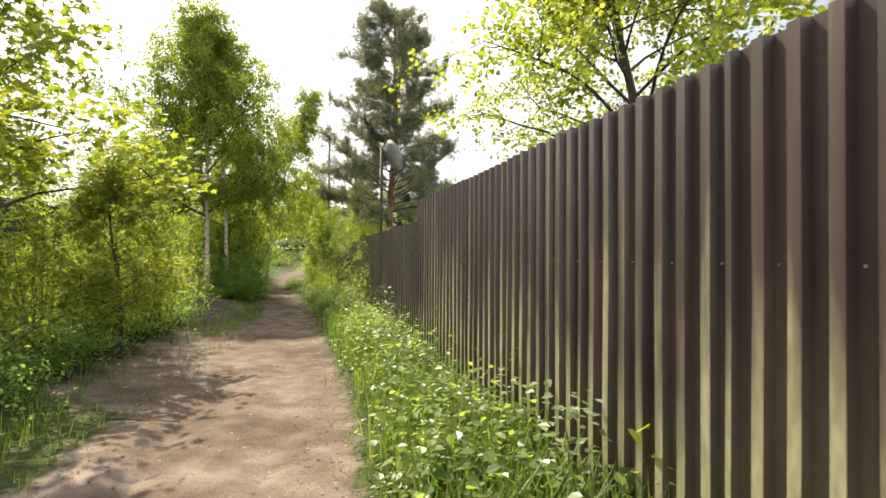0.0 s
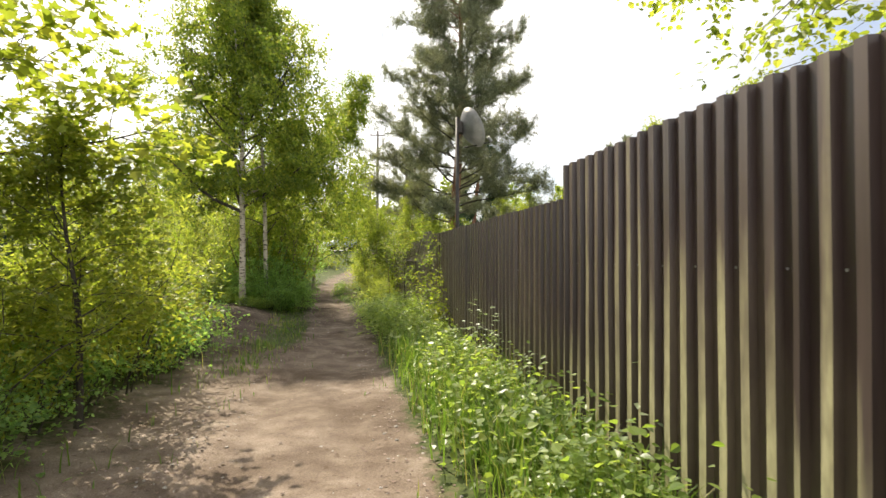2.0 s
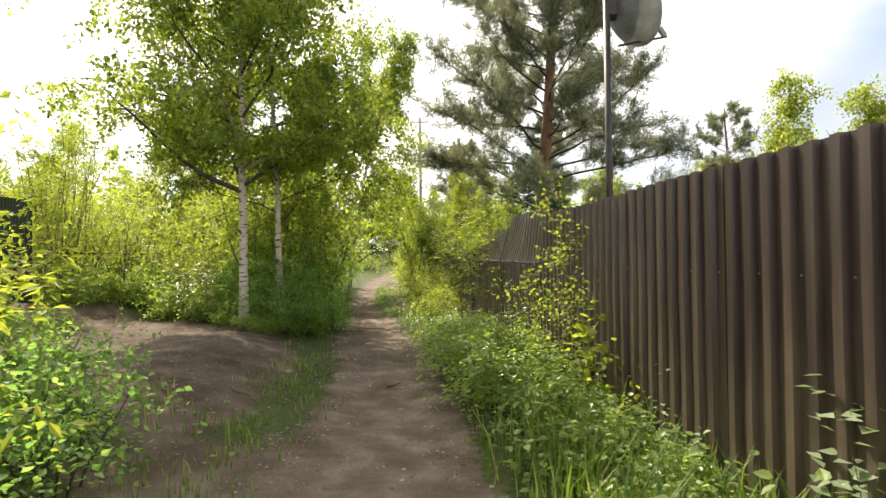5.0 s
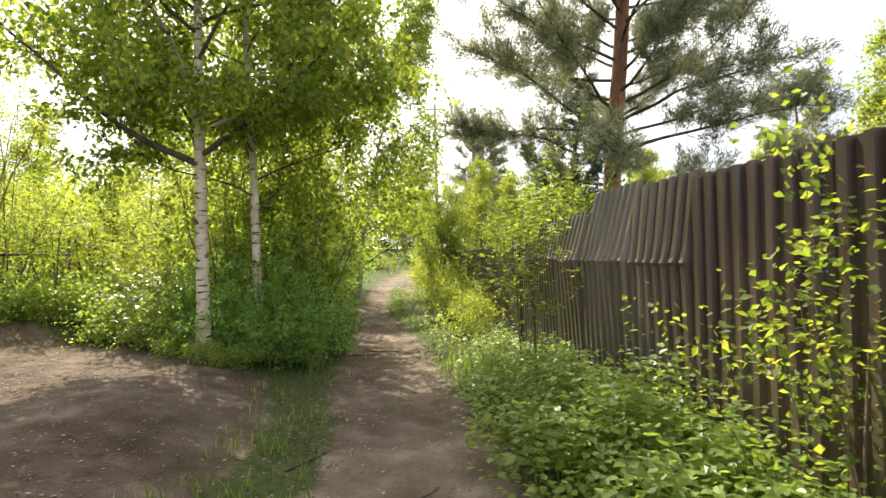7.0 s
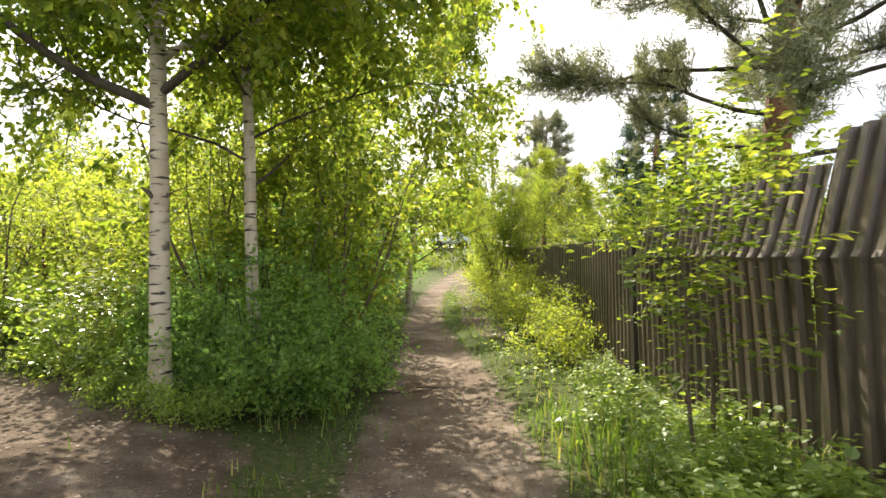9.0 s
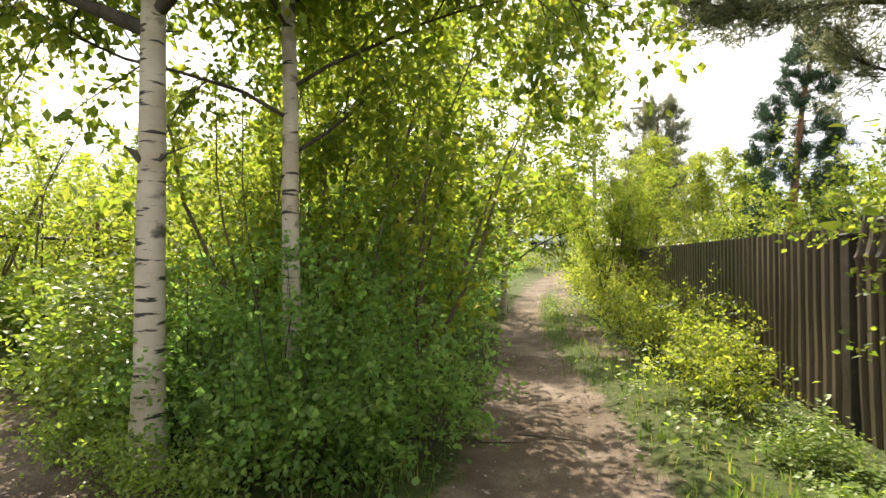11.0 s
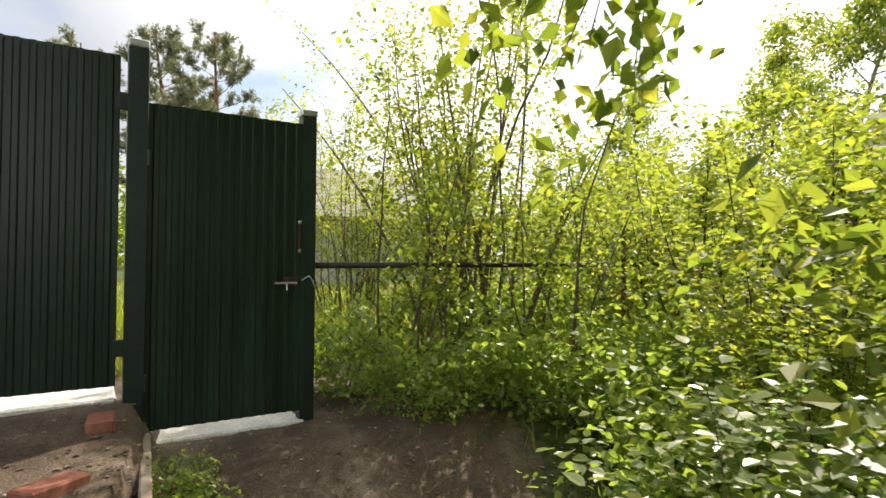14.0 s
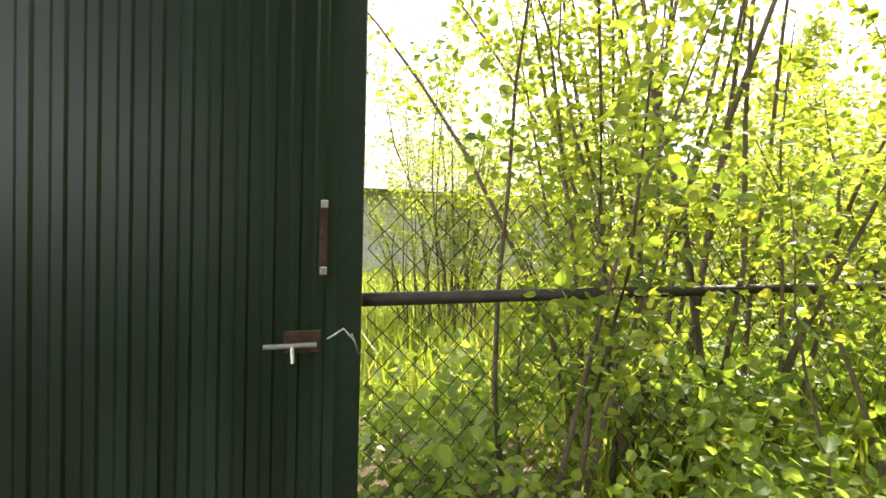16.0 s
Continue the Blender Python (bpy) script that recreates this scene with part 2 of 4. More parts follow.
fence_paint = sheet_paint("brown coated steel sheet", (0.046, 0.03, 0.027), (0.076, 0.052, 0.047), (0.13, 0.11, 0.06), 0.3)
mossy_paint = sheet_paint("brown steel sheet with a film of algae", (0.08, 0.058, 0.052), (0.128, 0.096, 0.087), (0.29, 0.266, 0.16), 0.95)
old_fence_paint = sheet_paint("weathered brown steel sheet", (0.05, 0.034, 0.028), (0.088, 0.065, 0.056), (0.15, 0.13, 0.1), 0.3)
gate_paint = sheet_paint("dark green coated steel sheet", (0.006, 0.017, 0.011), (0.009, 0.025, 0.017), (0.02, 0.05, 0.041), 0.3)
green_steel = plain("dark green painted steel", (0.007, 0.018, 0.013), (0.011, 0.027, 0.02), 0.5, 8, 0.1, 0.1, 0.002)


def ground_material():
    m, n, l, b = shader("earth, sand and turf")
    at = n.new("ShaderNodeAttribute")
    at.attribute_name = "bare"
    at2 = n.new("ShaderNodeAttribute")
    at2.attribute_name = "grit_and_shade"
    big, mid, fine, grain = noise_of(n, l, 0.7, 5), noise_of(n, l, 3.2, 7), noise_of(n, l, 17, 6), noise_of(n, l, 90, 4)
    sand = ramp_of(n, l, mid, [(0.25, (0.135, 0.1, 0.077)), (0.5, (0.215, 0.168, 0.133)), (0.75, (0.33, 0.272, 0.224))])
    grey = ramp_of(n, l, mid, [(0.25, (0.085, 0.062, 0.047)), (0.55, (0.15, 0.118, 0.093)), (0.8, (0.27, 0.225, 0.185))])
    # The grey ramp colours the sand patch and carries the track's painted shade.
    dirt = blend(n, l, at2.outputs["Fac"], sand, grey)
    dirt = blend(n, l, 1.0, dirt, ramp_of(n, l, grain, [(0.25, (0.6, 0.58, 0.56)), (0.55, (1, 1, 1)), (0.8, (1.3, 1.3, 1.3))]), "MULTIPLY")
    dirt = blend(n, l, ramp_of(n, l, fine, [(0.60, (0, 0, 0)), (0.72, (0.6, 0.6, 0.6))]), dirt, (0.10, 0.065, 0.04))
    dirt = blend(n, l, 1.0, dirt, ramp_of(n, l, big, [(0.35, (0.62, 0.58, 0.54)), (0.65, (1.12, 1.12, 1.12))]), "MULTIPLY")
    turf = ramp_of(n, l, fine, [(0.3, (0.035, 0.045, 0.016)), (0.55, (0.065, 0.085, 0.025)), (0.75, (0.12, 0.10, 0.05))])
    ad = n.new("ShaderNodeMath")
    ad.operation = "MULTIPLY_ADD"
    l.new(fine, ad.inputs[0])
    ad.inputs[1].default_value = 0.7
    l.new(at.outputs["Fac"], ad.inputs[2])
    ad2 = n.new("ShaderNodeMath")
    ad2.operation = "MULTIPLY_ADD"
    l.new(mid, ad2.inputs[0])
    ad2.inputs[1].default_value = 0.7
    l.new(ad.outputs["Value"], ad2.inputs[2])
    mr = n.new("ShaderNodeMapRange")
    mr.inputs["From Min"].default_value, mr.inputs["From Max"].default_value = 1.05, 1.35
    l.new(ad2.outputs["Value"], mr.inputs["Value"])
    col = blend(n, l, mr.outputs["Result"], turf, dirt)
    l.new(col, b.inputs["Base Color"])
    b.inputs["Roughness"].default_value = 0.95
    b.inputs["Specular IOR Level"].default_value = 0.15
    ht = blend(n, l, 0.4, fine, grain)
    bump_to(n, l, b, ht, 0.8, 0.03)
    return m


earth = ground_material()


# ---- mesh helpers ----
def raw(name, verts, faces, material, smooth=False):
    """A mesh from arrays: faces are rows of three or of four corners."""
    me = bpy.data.meshes.new(name)
    verts = np.asarray(verts, np.float32).reshape(-1, 3)
    faces = [np.asarray(f, np.int32) for f in (faces if isinstance(faces, list) else [faces]) if len(f)]
    me.vertices.add(len(verts))
    me.vertices.foreach_set("co", verts.ravel())
    loops = np.concatenate([f.ravel() for f in faces])
    sizes = np.concatenate([np.full(len(f), f.shape[1], np.int32) for f in faces])
    me.loops.add(len(loops))
    me.loops.foreach_set("vertex_index", loops)
    me.polygons.add(len(sizes))
    me.polygons.foreach_set("loop_start", np.r_[0, np.cumsum(sizes)[:-1]].astype(np.int32))
    me.polygons.foreach_set("use_smooth", np.full(len(sizes), smooth))
    me.update(calc_edges=True)
    me.validate()
    me.materials.append(material)
    return me


def piece(name, me, parent=None, label="", m=None):
    ob = new(name, me)
    if parent:
        ob.parent = parent
    if m is not None:
        ob.matrix_basis = m
    return tagged(ob, label)


def part(name, bm, material, parent, label="", m=None, smooth=False):
    me = bpy.data.meshes.new(name)
    bm.to_mesh(me)
    bm.free()
    me.materials.append(material)
    for p in me.polygons:
        p.use_smooth = smooth
    return piece(name, me, parent, label, m)


def block(sx, sy, sz, bevel=0.0, at=(0, 0, 0), bm=None):
    """A box with softened edges, its foot's centre at the given place."""
    bm = bm or bmesh.new()
    made = bmesh.ops.create_cube(bm, size=1, matrix=Matrix.Translation((at[0], at[1], at[2] + sz / 2)) @ Matrix.Diagonal((sx, sy, sz, 1)))
    if bevel:
        edges = list({e for v in made["verts"] for e in v.link_edges})
        bmesh.ops.bevel(bm, geom=edges, offset=bevel, segments=1, affect="EDGES")
    return bm


def rod(a, b, r0, r1=None, sides=8, bm=None):
    bm = bm or bmesh.new()
    a, b = Vector(a), Vector(b)
    m = Matrix.Translation((a + b) / 2) @ (b - a).to_track_quat("Z", "Y").to_matrix().to_4x4()
    bmesh.ops.create_cone(bm, cap_ends=True, segments=sides, radius1=r0, radius2=r1 if r1 is not None else r0, depth=(b - a).length, matrix=m)
    return bm


class Wood:
    """Tapered round stems, gathered into one mesh."""

    def __init__(self):
        self.v, self.f, self.n = [], [], 0

    def stem(self, pts, radii, sides=6):
        pts = np.asarray(pts, float)
        t = np.gradient(pts, axis=0)
        t /= np.linalg.norm(t, axis=1, keepdims=True) + 1e-9
        ref = np.where(np.abs(t[:, 2:3]) > 0.9, [[1.0, 0, 0]], [[0, 0, 1.0]])
        a = np.cross(t, ref)
        a /= np.linalg.norm(a, axis=1, keepdims=True) + 1e-9
        b = np.cross(t, a)
        ang = np.linspace(0, 2 * np.pi, sides, endpoint=False)
        ring = pts[:, None] + np.asarray(radii)[:, None, None] * (np.cos(ang)[None, :, None] * a[:, None] + np.sin(ang)[None, :, None] * b[:, None])
        self.v.append(ring.reshape(-1, 3))
        i = np.arange(len(pts) - 1)[:, None] * sides + self.n
        k = np.arange(sides)[None, :]
        k2 = (k + 1) % sides
        self.f.append(np.stack([i + k, i + k2, i + sides + k2, i + sides + k], -1).reshape(-1, 4))
        self.n += len(pts) * sides

    def mesh(self, name, material):
        return raw(name, np.concatenate(self.v), np.concatenate(self.f), material, True)


def unit(v):
    return v / (np.linalg.norm(v, axis=-1, keepdims=True) + 1e-9)


OVAL = (np.array([[0, 0, 0], [-0.36, 0.42, 0.07], [0, 1.0, -0.06], [0.36, 0.42, 0.07]]), np.array([[0, 2, 1], [0, 3, 2]]))
NARROW = (np.array([[0, 0, 0], [-0.2, 0.45, 0.05], [0, 1.0, -0.1], [0.2, 0.45, 0.05]]), np.array([[0, 2, 1], [0, 3, 2]]))
BROAD = (
    np.array([[0, 0, 0], [-0.33, 0.2, 0.06], [-0.36, 0.55, 0.05], [0, 1.0, -0.08], [0.36, 0.55, 0.05], [0.33, 0.2, 0.06]]),
    np.array([[0, 3, 2], [0, 2, 1], [0, 4, 3], [0, 5, 4]]),
)
LOBED = (
    np.array([[0, 0, 0], [-0.42, 0.02, 0.06], [-0.28, 0.26, 0.02], [-0.58, 0.52, 0.08], [-0.2, 0.58, 0.0], [0, 1.0, -0.1], [0.2, 0.58, 0.0], [0.58, 0.52, 0.08], [0.28, 0.26, 0.02], [0.42, 0.02, 0.06]]),
    np.array([[0, 2, 1], [0, 4, 2], [2, 4, 3], [0, 6, 4], [4, 6, 5], [0, 8, 6], [6, 8, 7], [0, 9, 8]]),
)


def leaves(name, at, size, material, rng, shape=OVAL, flat=0.55, hang=0.35, out=None):
    """One mesh of many leaves, each turned its own way; flat: how level they lie, hang: how far the tips droop."""
    n = len(at)
    base, tri = shape
    nrm = unit(rng.normal(size=(n, 3)) * (1 - flat) + np.array([0, 0, 1.0]) * flat * 1.4)
    tip = rng.normal(size=(n, 3)) + np.array([0, 0, -1.0]) * hang * 2
    if out is not None:
        tip += unit(out) * 1.3
    tip = unit(tip - (tip * nrm).sum(1, keepdims=True) * nrm)
    side = np.cross(tip, nrm)
    size = np.broadcast_to(np.asarray(size, float), (n,)) * rng.uniform(0.6, 1.25, n)
    v = at[:, None] + size[:, None, None] * (base[None, :, 0:1] * side[:, None] + base[None, :, 1:2] * tip[:, None] + base[None, :, 2:3] * nrm[:, None])
    f = (np.arange(n) * len(base))[:, None, None] + tri[None]
    return raw(name, v.reshape(-1, 3), f.reshape(-1, 3), material)


def curve_pts(rng, start, way, length, n, bend=0.0, wander=0.12):
    """A wandering line; bend lifts (+) or droops (-) it along the way."""
    pts, p, w = [np.array(start, float)], np.array(start, float), unit(np.array(way, float))
    for _ in range(n):
        w = unit(w + rng.normal(size=3) * wander + np.array([0, 0, bend / n]))
        p = p + w * length / n
        pts.append(p)
    return np.array(pts)


def value_noise(x, y, seed=0):
    xi, yi = np.floor(x).astype(np.int64), np.floor(y).astype(np.int64)
    fx, fy = x - xi, y - yi
    fx, fy = fx * fx * (3 - 2 * fx), fy * fy * (3 - 2 * fy)

    def h(a, b):
        k = (a * 374761393 + b * 668265263 + seed * 69069) & 0x7FFFFFFF
        k = ((k ^ (k >> 13)) * 1274126177) & 0x7FFFFFFF
        return ((k ^ (k >> 16)) & 0xFFFF) / 65535.0

    return (h(xi, yi) * (1 - fx) + h(xi + 1, yi) * fx) * (1 - fy) + (h(xi, yi + 1) * (1 - fx) + h(xi + 1, yi + 1) * fx) * fy


def smooth(a, b, x):
    t = np.clip((x - a) / (b - a), 0, 1)
    return t * t * (3 - 2 * t)


# ---- the lie of the land ----
# The track's middle: x, y and half its width.
TRACK = np.array([(6.0, -14, 1.0), (1.4, -2, 1.0), (-1.22, 5.1, 1.0), (-1.92, 7.6, 0.95), (-2.9, 10.5, 0.88), (-3.7, 13.0, 0.74), (-4.1, 14.65, 0.64),
                  (-4.95, 17.1, 0.6), (-5.6, 18.3, 0.62), (-6.4, 20.4, 0.6), (-7.9, 24.0, 0.4), (-8.7, 25.6, 0.36), (-12.0, 34.9, 0.4), (-17.0, 51.5, 0.6),
                  (-17.2, 57.0, 0.9), (-14.0, 64.0, 1.2), (-15.0, 76.0, 1.6)])
FENCE_A, FENCE_D = np.array([-0.345, 9.475]), np.array([-0.3215, 0.9469])
FENCE_N = np.array([FENCE_D[1], -FENCE_D[0]])


def to_track(x, y):
    """Distance to the track's middle, signed (+ to its left as one walks), and half its width there."""
    best = np.full(np.shape(x), 1e9)
    sign, half = np.zeros_like(best), np.ones_like(best)
    for (ax, ay, aw), (bx, by, bw) in zip(TRACK[:-1], TRACK[1:]):
        dx, dy = bx - ax, by - ay
        k = np.clip(((x - ax) * dx + (y - ay) * dy) / (dx * dx + dy * dy), 0, 1)
        ox, oy = x - ax - k * dx, y - ay - k * dy
        d = np.hypot(ox, oy)
        near = d < best
        best = np.where(near, d, best)
        sign = np.where(near, np.sign(dx * oy - dy * ox), sign)
        half = np.where(near, aw + k * (bw - aw), half)
    return best * sign, half


def land(x, y):
    x, y = np.asarray(x, float), np.asarray(y, float)
    d, half = to_track(x, y)
    rise = smooth(half + 0.15, half + 2.0, d)
    bank = (0.22 + 0.3 * smooth(-10.2, -11.4, x)) * rise * smooth(9.5, 14.5, y) * smooth(48, 30, y) + 0.12 * rise
    drive = (0.26 + 0.2 * smooth(-11.4, -10.2, x)) * smooth(-9.8, -10.3, x) * smooth(0.06, -0.06, y - 16.56 - 0.167 * (x + 11.3)) * smooth(12, 13, y) * smooth(-20, -14, x)
    verge = 0.07 * smooth(half * 0.9, half + 0.5, -d)
    rut = -0.03 * np.exp(-(((np.abs(d) - 0.42 * half) / 0.16) ** 2))
    far = 2.5 * smooth(53, 67, y)
    rough = 0.05 * (value_noise(x * 1.3, y * 1.3, 1) - 0.5) + 0.025 * (value_noise(x * 4.1, y * 4.1, 2) - 0.5) + 0.012 * (value_noise(x * 11, y * 11, 3) - 0.5)
    wide = smooth(30, 90, np.hypot(x + 4, y - 12)) * 1.5 * (value_noise(x * 0.03, y * 0.03, 5) - 0.4)
    return bank + drive + verge + rut + far + rough + wide


def foot(x, y):
    return float(land(np.array([x]), np.array([y]))[0])


def spread(a, b, step, reach, grow=1.22):
    mid = list(np.arange(a, b, step))
    lo, hi, s = [], [], step
    x = a
    while x > a - reach:
        s *= grow
        x -= s
        lo.append(x)
    s, x = step, mid[-1]
    while x < b + reach:
        s *= grow
        x += s
        hi.append(x)
    return np.array(lo[::-1] + mid + hi)


gx, gy = spread(-14.5, 3.5, 0.11, 900), spread(1.0, 30.0, 0.12, 900)
X, Y = np.meshgrid(gx, gy)
Z = land(X, Y)
idx = np.arange(X.size).reshape(X.shape)
ground_faces = np.stack([idx[:-1, :-1], idx[:-1, 1:], idx[1:, 1:], idx[1:, :-1]], -1).reshape(-1, 4)
ground_mesh = raw("ground", np.stack([X, Y, Z], -1).reshape(-1, 3), ground_faces, earth, True)
d, half = to_track(X, Y)
bare = smooth(half + 0.35, half - 0.25, np.abs(d))
sandy = smooth(half + 0.3, half + 1.0, d) * smooth(12.6, 14.0, Y + 0.35 * (X + 6)) * smooth(18.9, 17.7, Y + 0.12 * (X + 8)) * smooth(-15.5, -13.5, X)
shoulder = smooth(half + 1.9, half + 0.6, d) * smooth(half - 0.3, half, d) * smooth(5.5, 8.0, Y) * smooth(14.5, 13.0, Y) * 0.75
strip = smooth(0.42, 0.2, np.abs(d + half + 0.75)) * smooth(22, 25, Y) * 0.8
# Second value: greyer sand patch, plus tree shade painted into the farther track.
for attr, values in (("bare", np.maximum.reduce([bare, sandy, strip, shoulder])), ("grit_and_shade", np.clip(sandy * 0.9 + 0.5 * smooth(8, 14, Y), 0, 1))):
    layer = ground_mesh.attributes.new(attr, "FLOAT", "POINT")
    layer.data.foreach_set("value", values.ravel().astype(np.float32))
ground = tagged(new("ground", ground_mesh), "sandy track and sand patch among turf", "ground", kind="structure")


def fence_at(s, back=0.0, z=0.0):
    p = FENCE_A + FENCE_D * s + FENCE_N * back
    return (p[0], p[1], z)


FENCE_POSE = Matrix.Translation((FENCE_A[0], FENCE_A[1], 0)) @ Matrix.Rotation(math.atan2(FENCE_D[1], FENCE_D[0]), 4, "Z")


# ---- sheet fences ----
def sheet(name, width, foot_z, top_z, pitch, flat, slope, depth, material, parent, m, lean=None, wave=0.0, label="", rows=None, recess_shade=None):
    """A ribbed steel sheet: x along it, y = 0 at its back face, ribs proud towards +y. lean: (height of the fold, push at the fold, push at the top)."""
    xs, ys = [], []
    x = 0.0
    while x < width - 1e-6:
        for dx, y in ((0, 0), (pitch - flat - 2 * slope, 0), (pitch - flat - slope, depth), (pitch - slope, depth)):
            if x + dx <= width:
                xs.append(x + dx)
                ys.append(y)
        x += pitch
    xs, ys = np.array(xs + [width]), np.array(ys + [ys[-1]])
    zs = np.array(rows if rows else [foot_z, foot_z + 0.6, (foot_z + top_z) / 2 + 0.2, top_z])
    n, k = len(xs), len(zs)
    gridx, gridz = np.meshgrid(xs, zs)
    gridy = np.broadcast_to(ys, gridx.shape).copy()
    if lean:
        zf, at_fold, at_top = lean
        low = smooth(foot_z + 0.3, zf, gridz) * at_fold
        high = at_fold + (gridz - zf) / (top_z - zf) * (at_top - at_fold)
        gridy = gridy + np.where(gridz <= zf, low, high)
        fold = np.exp(-(((gridz - zf) / 0.03) ** 2))
        gridy = gridy + fold * 0.018 * (np.broadcast_to(ys, gridx.shape) > 0.5 * depth)
        gridz = gridz - fold * 0.012 * value_noise(gridx * 7, gridz * 0, 9)
    if wave:
        gridy = gridy + wave * (value_noise(gridx * 2.3 + 5, gridz * 1.7, 4) - 0.5)
    front = np.stack([gridx, gridy, gridz], -1).reshape(-1, 3)
    back = front - np.array([0, 0.004, 0])
    i = np.arange(n * k).reshape(k, n)
    q = np.stack([i[:-1, :-1], i[1:, :-1], i[1:, 1:], i[:-1, 1:]], -1).reshape(-1, 4)
    top = np.stack([i[-1, :-1], i[-1, :-1] + n * k, i[-1, 1:] + n * k, i[-1, 1:]], -1)
    ends = np.concatenate([np.stack([i[:-1, c], i[:-1, c] + n * k, i[1:, c] + n * k, i[1:, c]], -1) for c in (0, -1)])
    me = raw(name, np.concatenate([front, back]), np.concatenate([q, q[:, ::-1] + n * k, top, ends]), material)
    # Shade between the ribs goes into the colour: second paint off the proud flats.
    if recess_shade:
        me.materials.append(recess_shade)
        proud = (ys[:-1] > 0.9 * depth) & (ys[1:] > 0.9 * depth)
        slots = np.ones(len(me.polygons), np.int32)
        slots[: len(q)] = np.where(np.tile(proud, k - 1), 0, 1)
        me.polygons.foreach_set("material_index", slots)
    return piece(name, me, parent, label, m)


rng = np.random.default_rng(7)
screw_me = bpy.data.meshes.new("screw")
bm = bmesh.new()
bmesh.ops.create_cone(bm, cap_ends=True, segments=6, radius1=0.006, radius2=0.005, depth=0.006, matrix=Matrix.Rotation(radians(90), 4, "X"))
bm.to_mesh(screw_me)
bm.free()
screw_me.materials.append(galvanised)
RIB = (0.147, 0.052, 0.012, 0.034)
# Local +y of a fence points from the sheets to the track.


def brown_fence(label, spans, material, screws=(1.38,), recess_shade=None):
    thing = tagged(new("metal_fence"), label, "fence", "fence along the track")
    thing.matrix_world = FENCE_POSE
    for k, (s0, s1, z0, z1, lean, wave) in enumerate(spans):
        rows = None
        if lean:
            rows = [z0, z0 + 0.4, z0 + 0.8, lean[0] - 0.12, lean[0] - 0.03, lean[0], lean[0] + 0.03, lean[0] + 0.12, lean[0] + 0.3, z1 - 0.12, z1]
        sheet("panel", s1 - s0, z0, z1, *RIB, material, thing, pose(s0, rng.uniform(-0.004, 0.004), 0, 0, 0, rng.uniform(-0.1, 0.1)), lean, wave, rows=rows, recess_shade=recess_shade)
        if not lean:
            for z in screws:
                for j in range(0, int((s1 - s0) / RIB[0]), 2):
                    piece("screw", screw_me, thing, m=pose(s0 + j * RIB[0] + RIB[0] * 0.32, 0.006, z + 0.06 * (s0 < 0), rng.uniform(-4, 4)))
    for s in np.arange(spans[0][0] + 0.4, spans[-1][1], 2.4):
        part("post", block(0.06, 0.04, min(1.8, z1 - 0.06), 0.004), dark_steel, thing, m=pose(s, -0.045, 0))
    for z in (0.5, 1.42):
        part("rail", block(spans[-1][1] - spans[0][0] - 0.1, 0.02, 0.04, 0.003), dark_steel, thing, m=pose((spans[0][0] + spans[-1][1]) / 2, -0.016, z - 0.3 * (z1 < 1.8)))
    return thing


spans = []
for k in range(9):
    spans.append((-10.30 + 1.1445 * k, -10.30 + 1.1445 * (k + 1) - 0.004, 0.03, 2.21 + 0.008 * (k % 2), None, 0.008))
# Algae on the flats; fence_paint darkens recesses and flanks as painted shade.
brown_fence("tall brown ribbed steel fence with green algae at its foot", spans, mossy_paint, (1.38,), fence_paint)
spans = []
for k in range(6):
    spans.append((0.012 + 1.222 * k, 0.012 + 1.222 * (k + 1) + 0.012, 0.03, 1.955 + 0.006 * (k % 2), None, 0.008))
brown_fence("brown ribbed steel fence beside the sandy track", spans, fence_paint, (1.36,))
spans = [(7.31, 8.33, 0.02, 2.02, (1.39, 0.015, -0.06), 0.02), (8.334, 9.58, 0.02, 2.10, (1.40, 0.04, -0.14), 0.03),
         (9.584, 10.44, 0.02, 1.93, (1.40, 0.05, -0.09), 0.03), (10.444, 11.6, 0.02, 1.93, (1.41, 0.03, -0.06), 0.03), (11.604, 12.6, 0.02, 1.62, (1.40, 0.02, -0.02), 0.02)]
brown_fence("dented brown steel fence creased along its middle", spans, old_fence_paint)
spans = [(12.86 + 1.15 * k, 12.86 + 1.15 * (k + 1) - 0.004, -0.05, 1.62, None, 0.015) for k in range(12)]
brown_fence("low weathered brown steel fence behind bushes", spans, old_fence_paint)
post = tagged(new("fence_post"), "thick dark steel post between two fences", "post")
post.matrix_world = FENCE_POSE
part("shaft", block(0.13, 0.12, 1.6, 0.006), dark_steel, post, m=pose(12.73, 0.0, -0.05))
part("cap", block(0.15, 0.14, 0.02, 0.004), dark_steel, post, m=pose(12.73, 0.0, 1.552))

# ---- the green gates and the mesh fence ----
GATE_A, GATE_D = Vector((-11.40, 16.55, 0)), Vector((-0.25, 0.968, 0)).normalized()
GATE_YAW = math.degrees(math.atan2(GATE_D.y, GATE_D.x))
GATE_POSE = Matrix.Translation(GATE_A) @ Matrix.Rotation(radians(GATE_YAW), 4, "Z")
# Local x runs along the gates, -y points to the track.
GRIB = (0.068, 0.022, 0.008, 0.009)
wicket = tagged(new("wicket_gate"), "closed dark green ribbed steel wicket gate", "gate")
wicket.matrix_world = GATE_POSE
sheet("sheet", 0.905, 0.72, 2.56, *GRIB, gate_paint, wicket, pose(0.888, 0.0, 0, 0, 0, 180), wave=0.004)
for z in (0.75, 1.5, 2.48):
    part("frame_rail", block(0.88, 0.03, 0.05, 0.003, (0.44, 0.02, z)), green_steel, wicket)
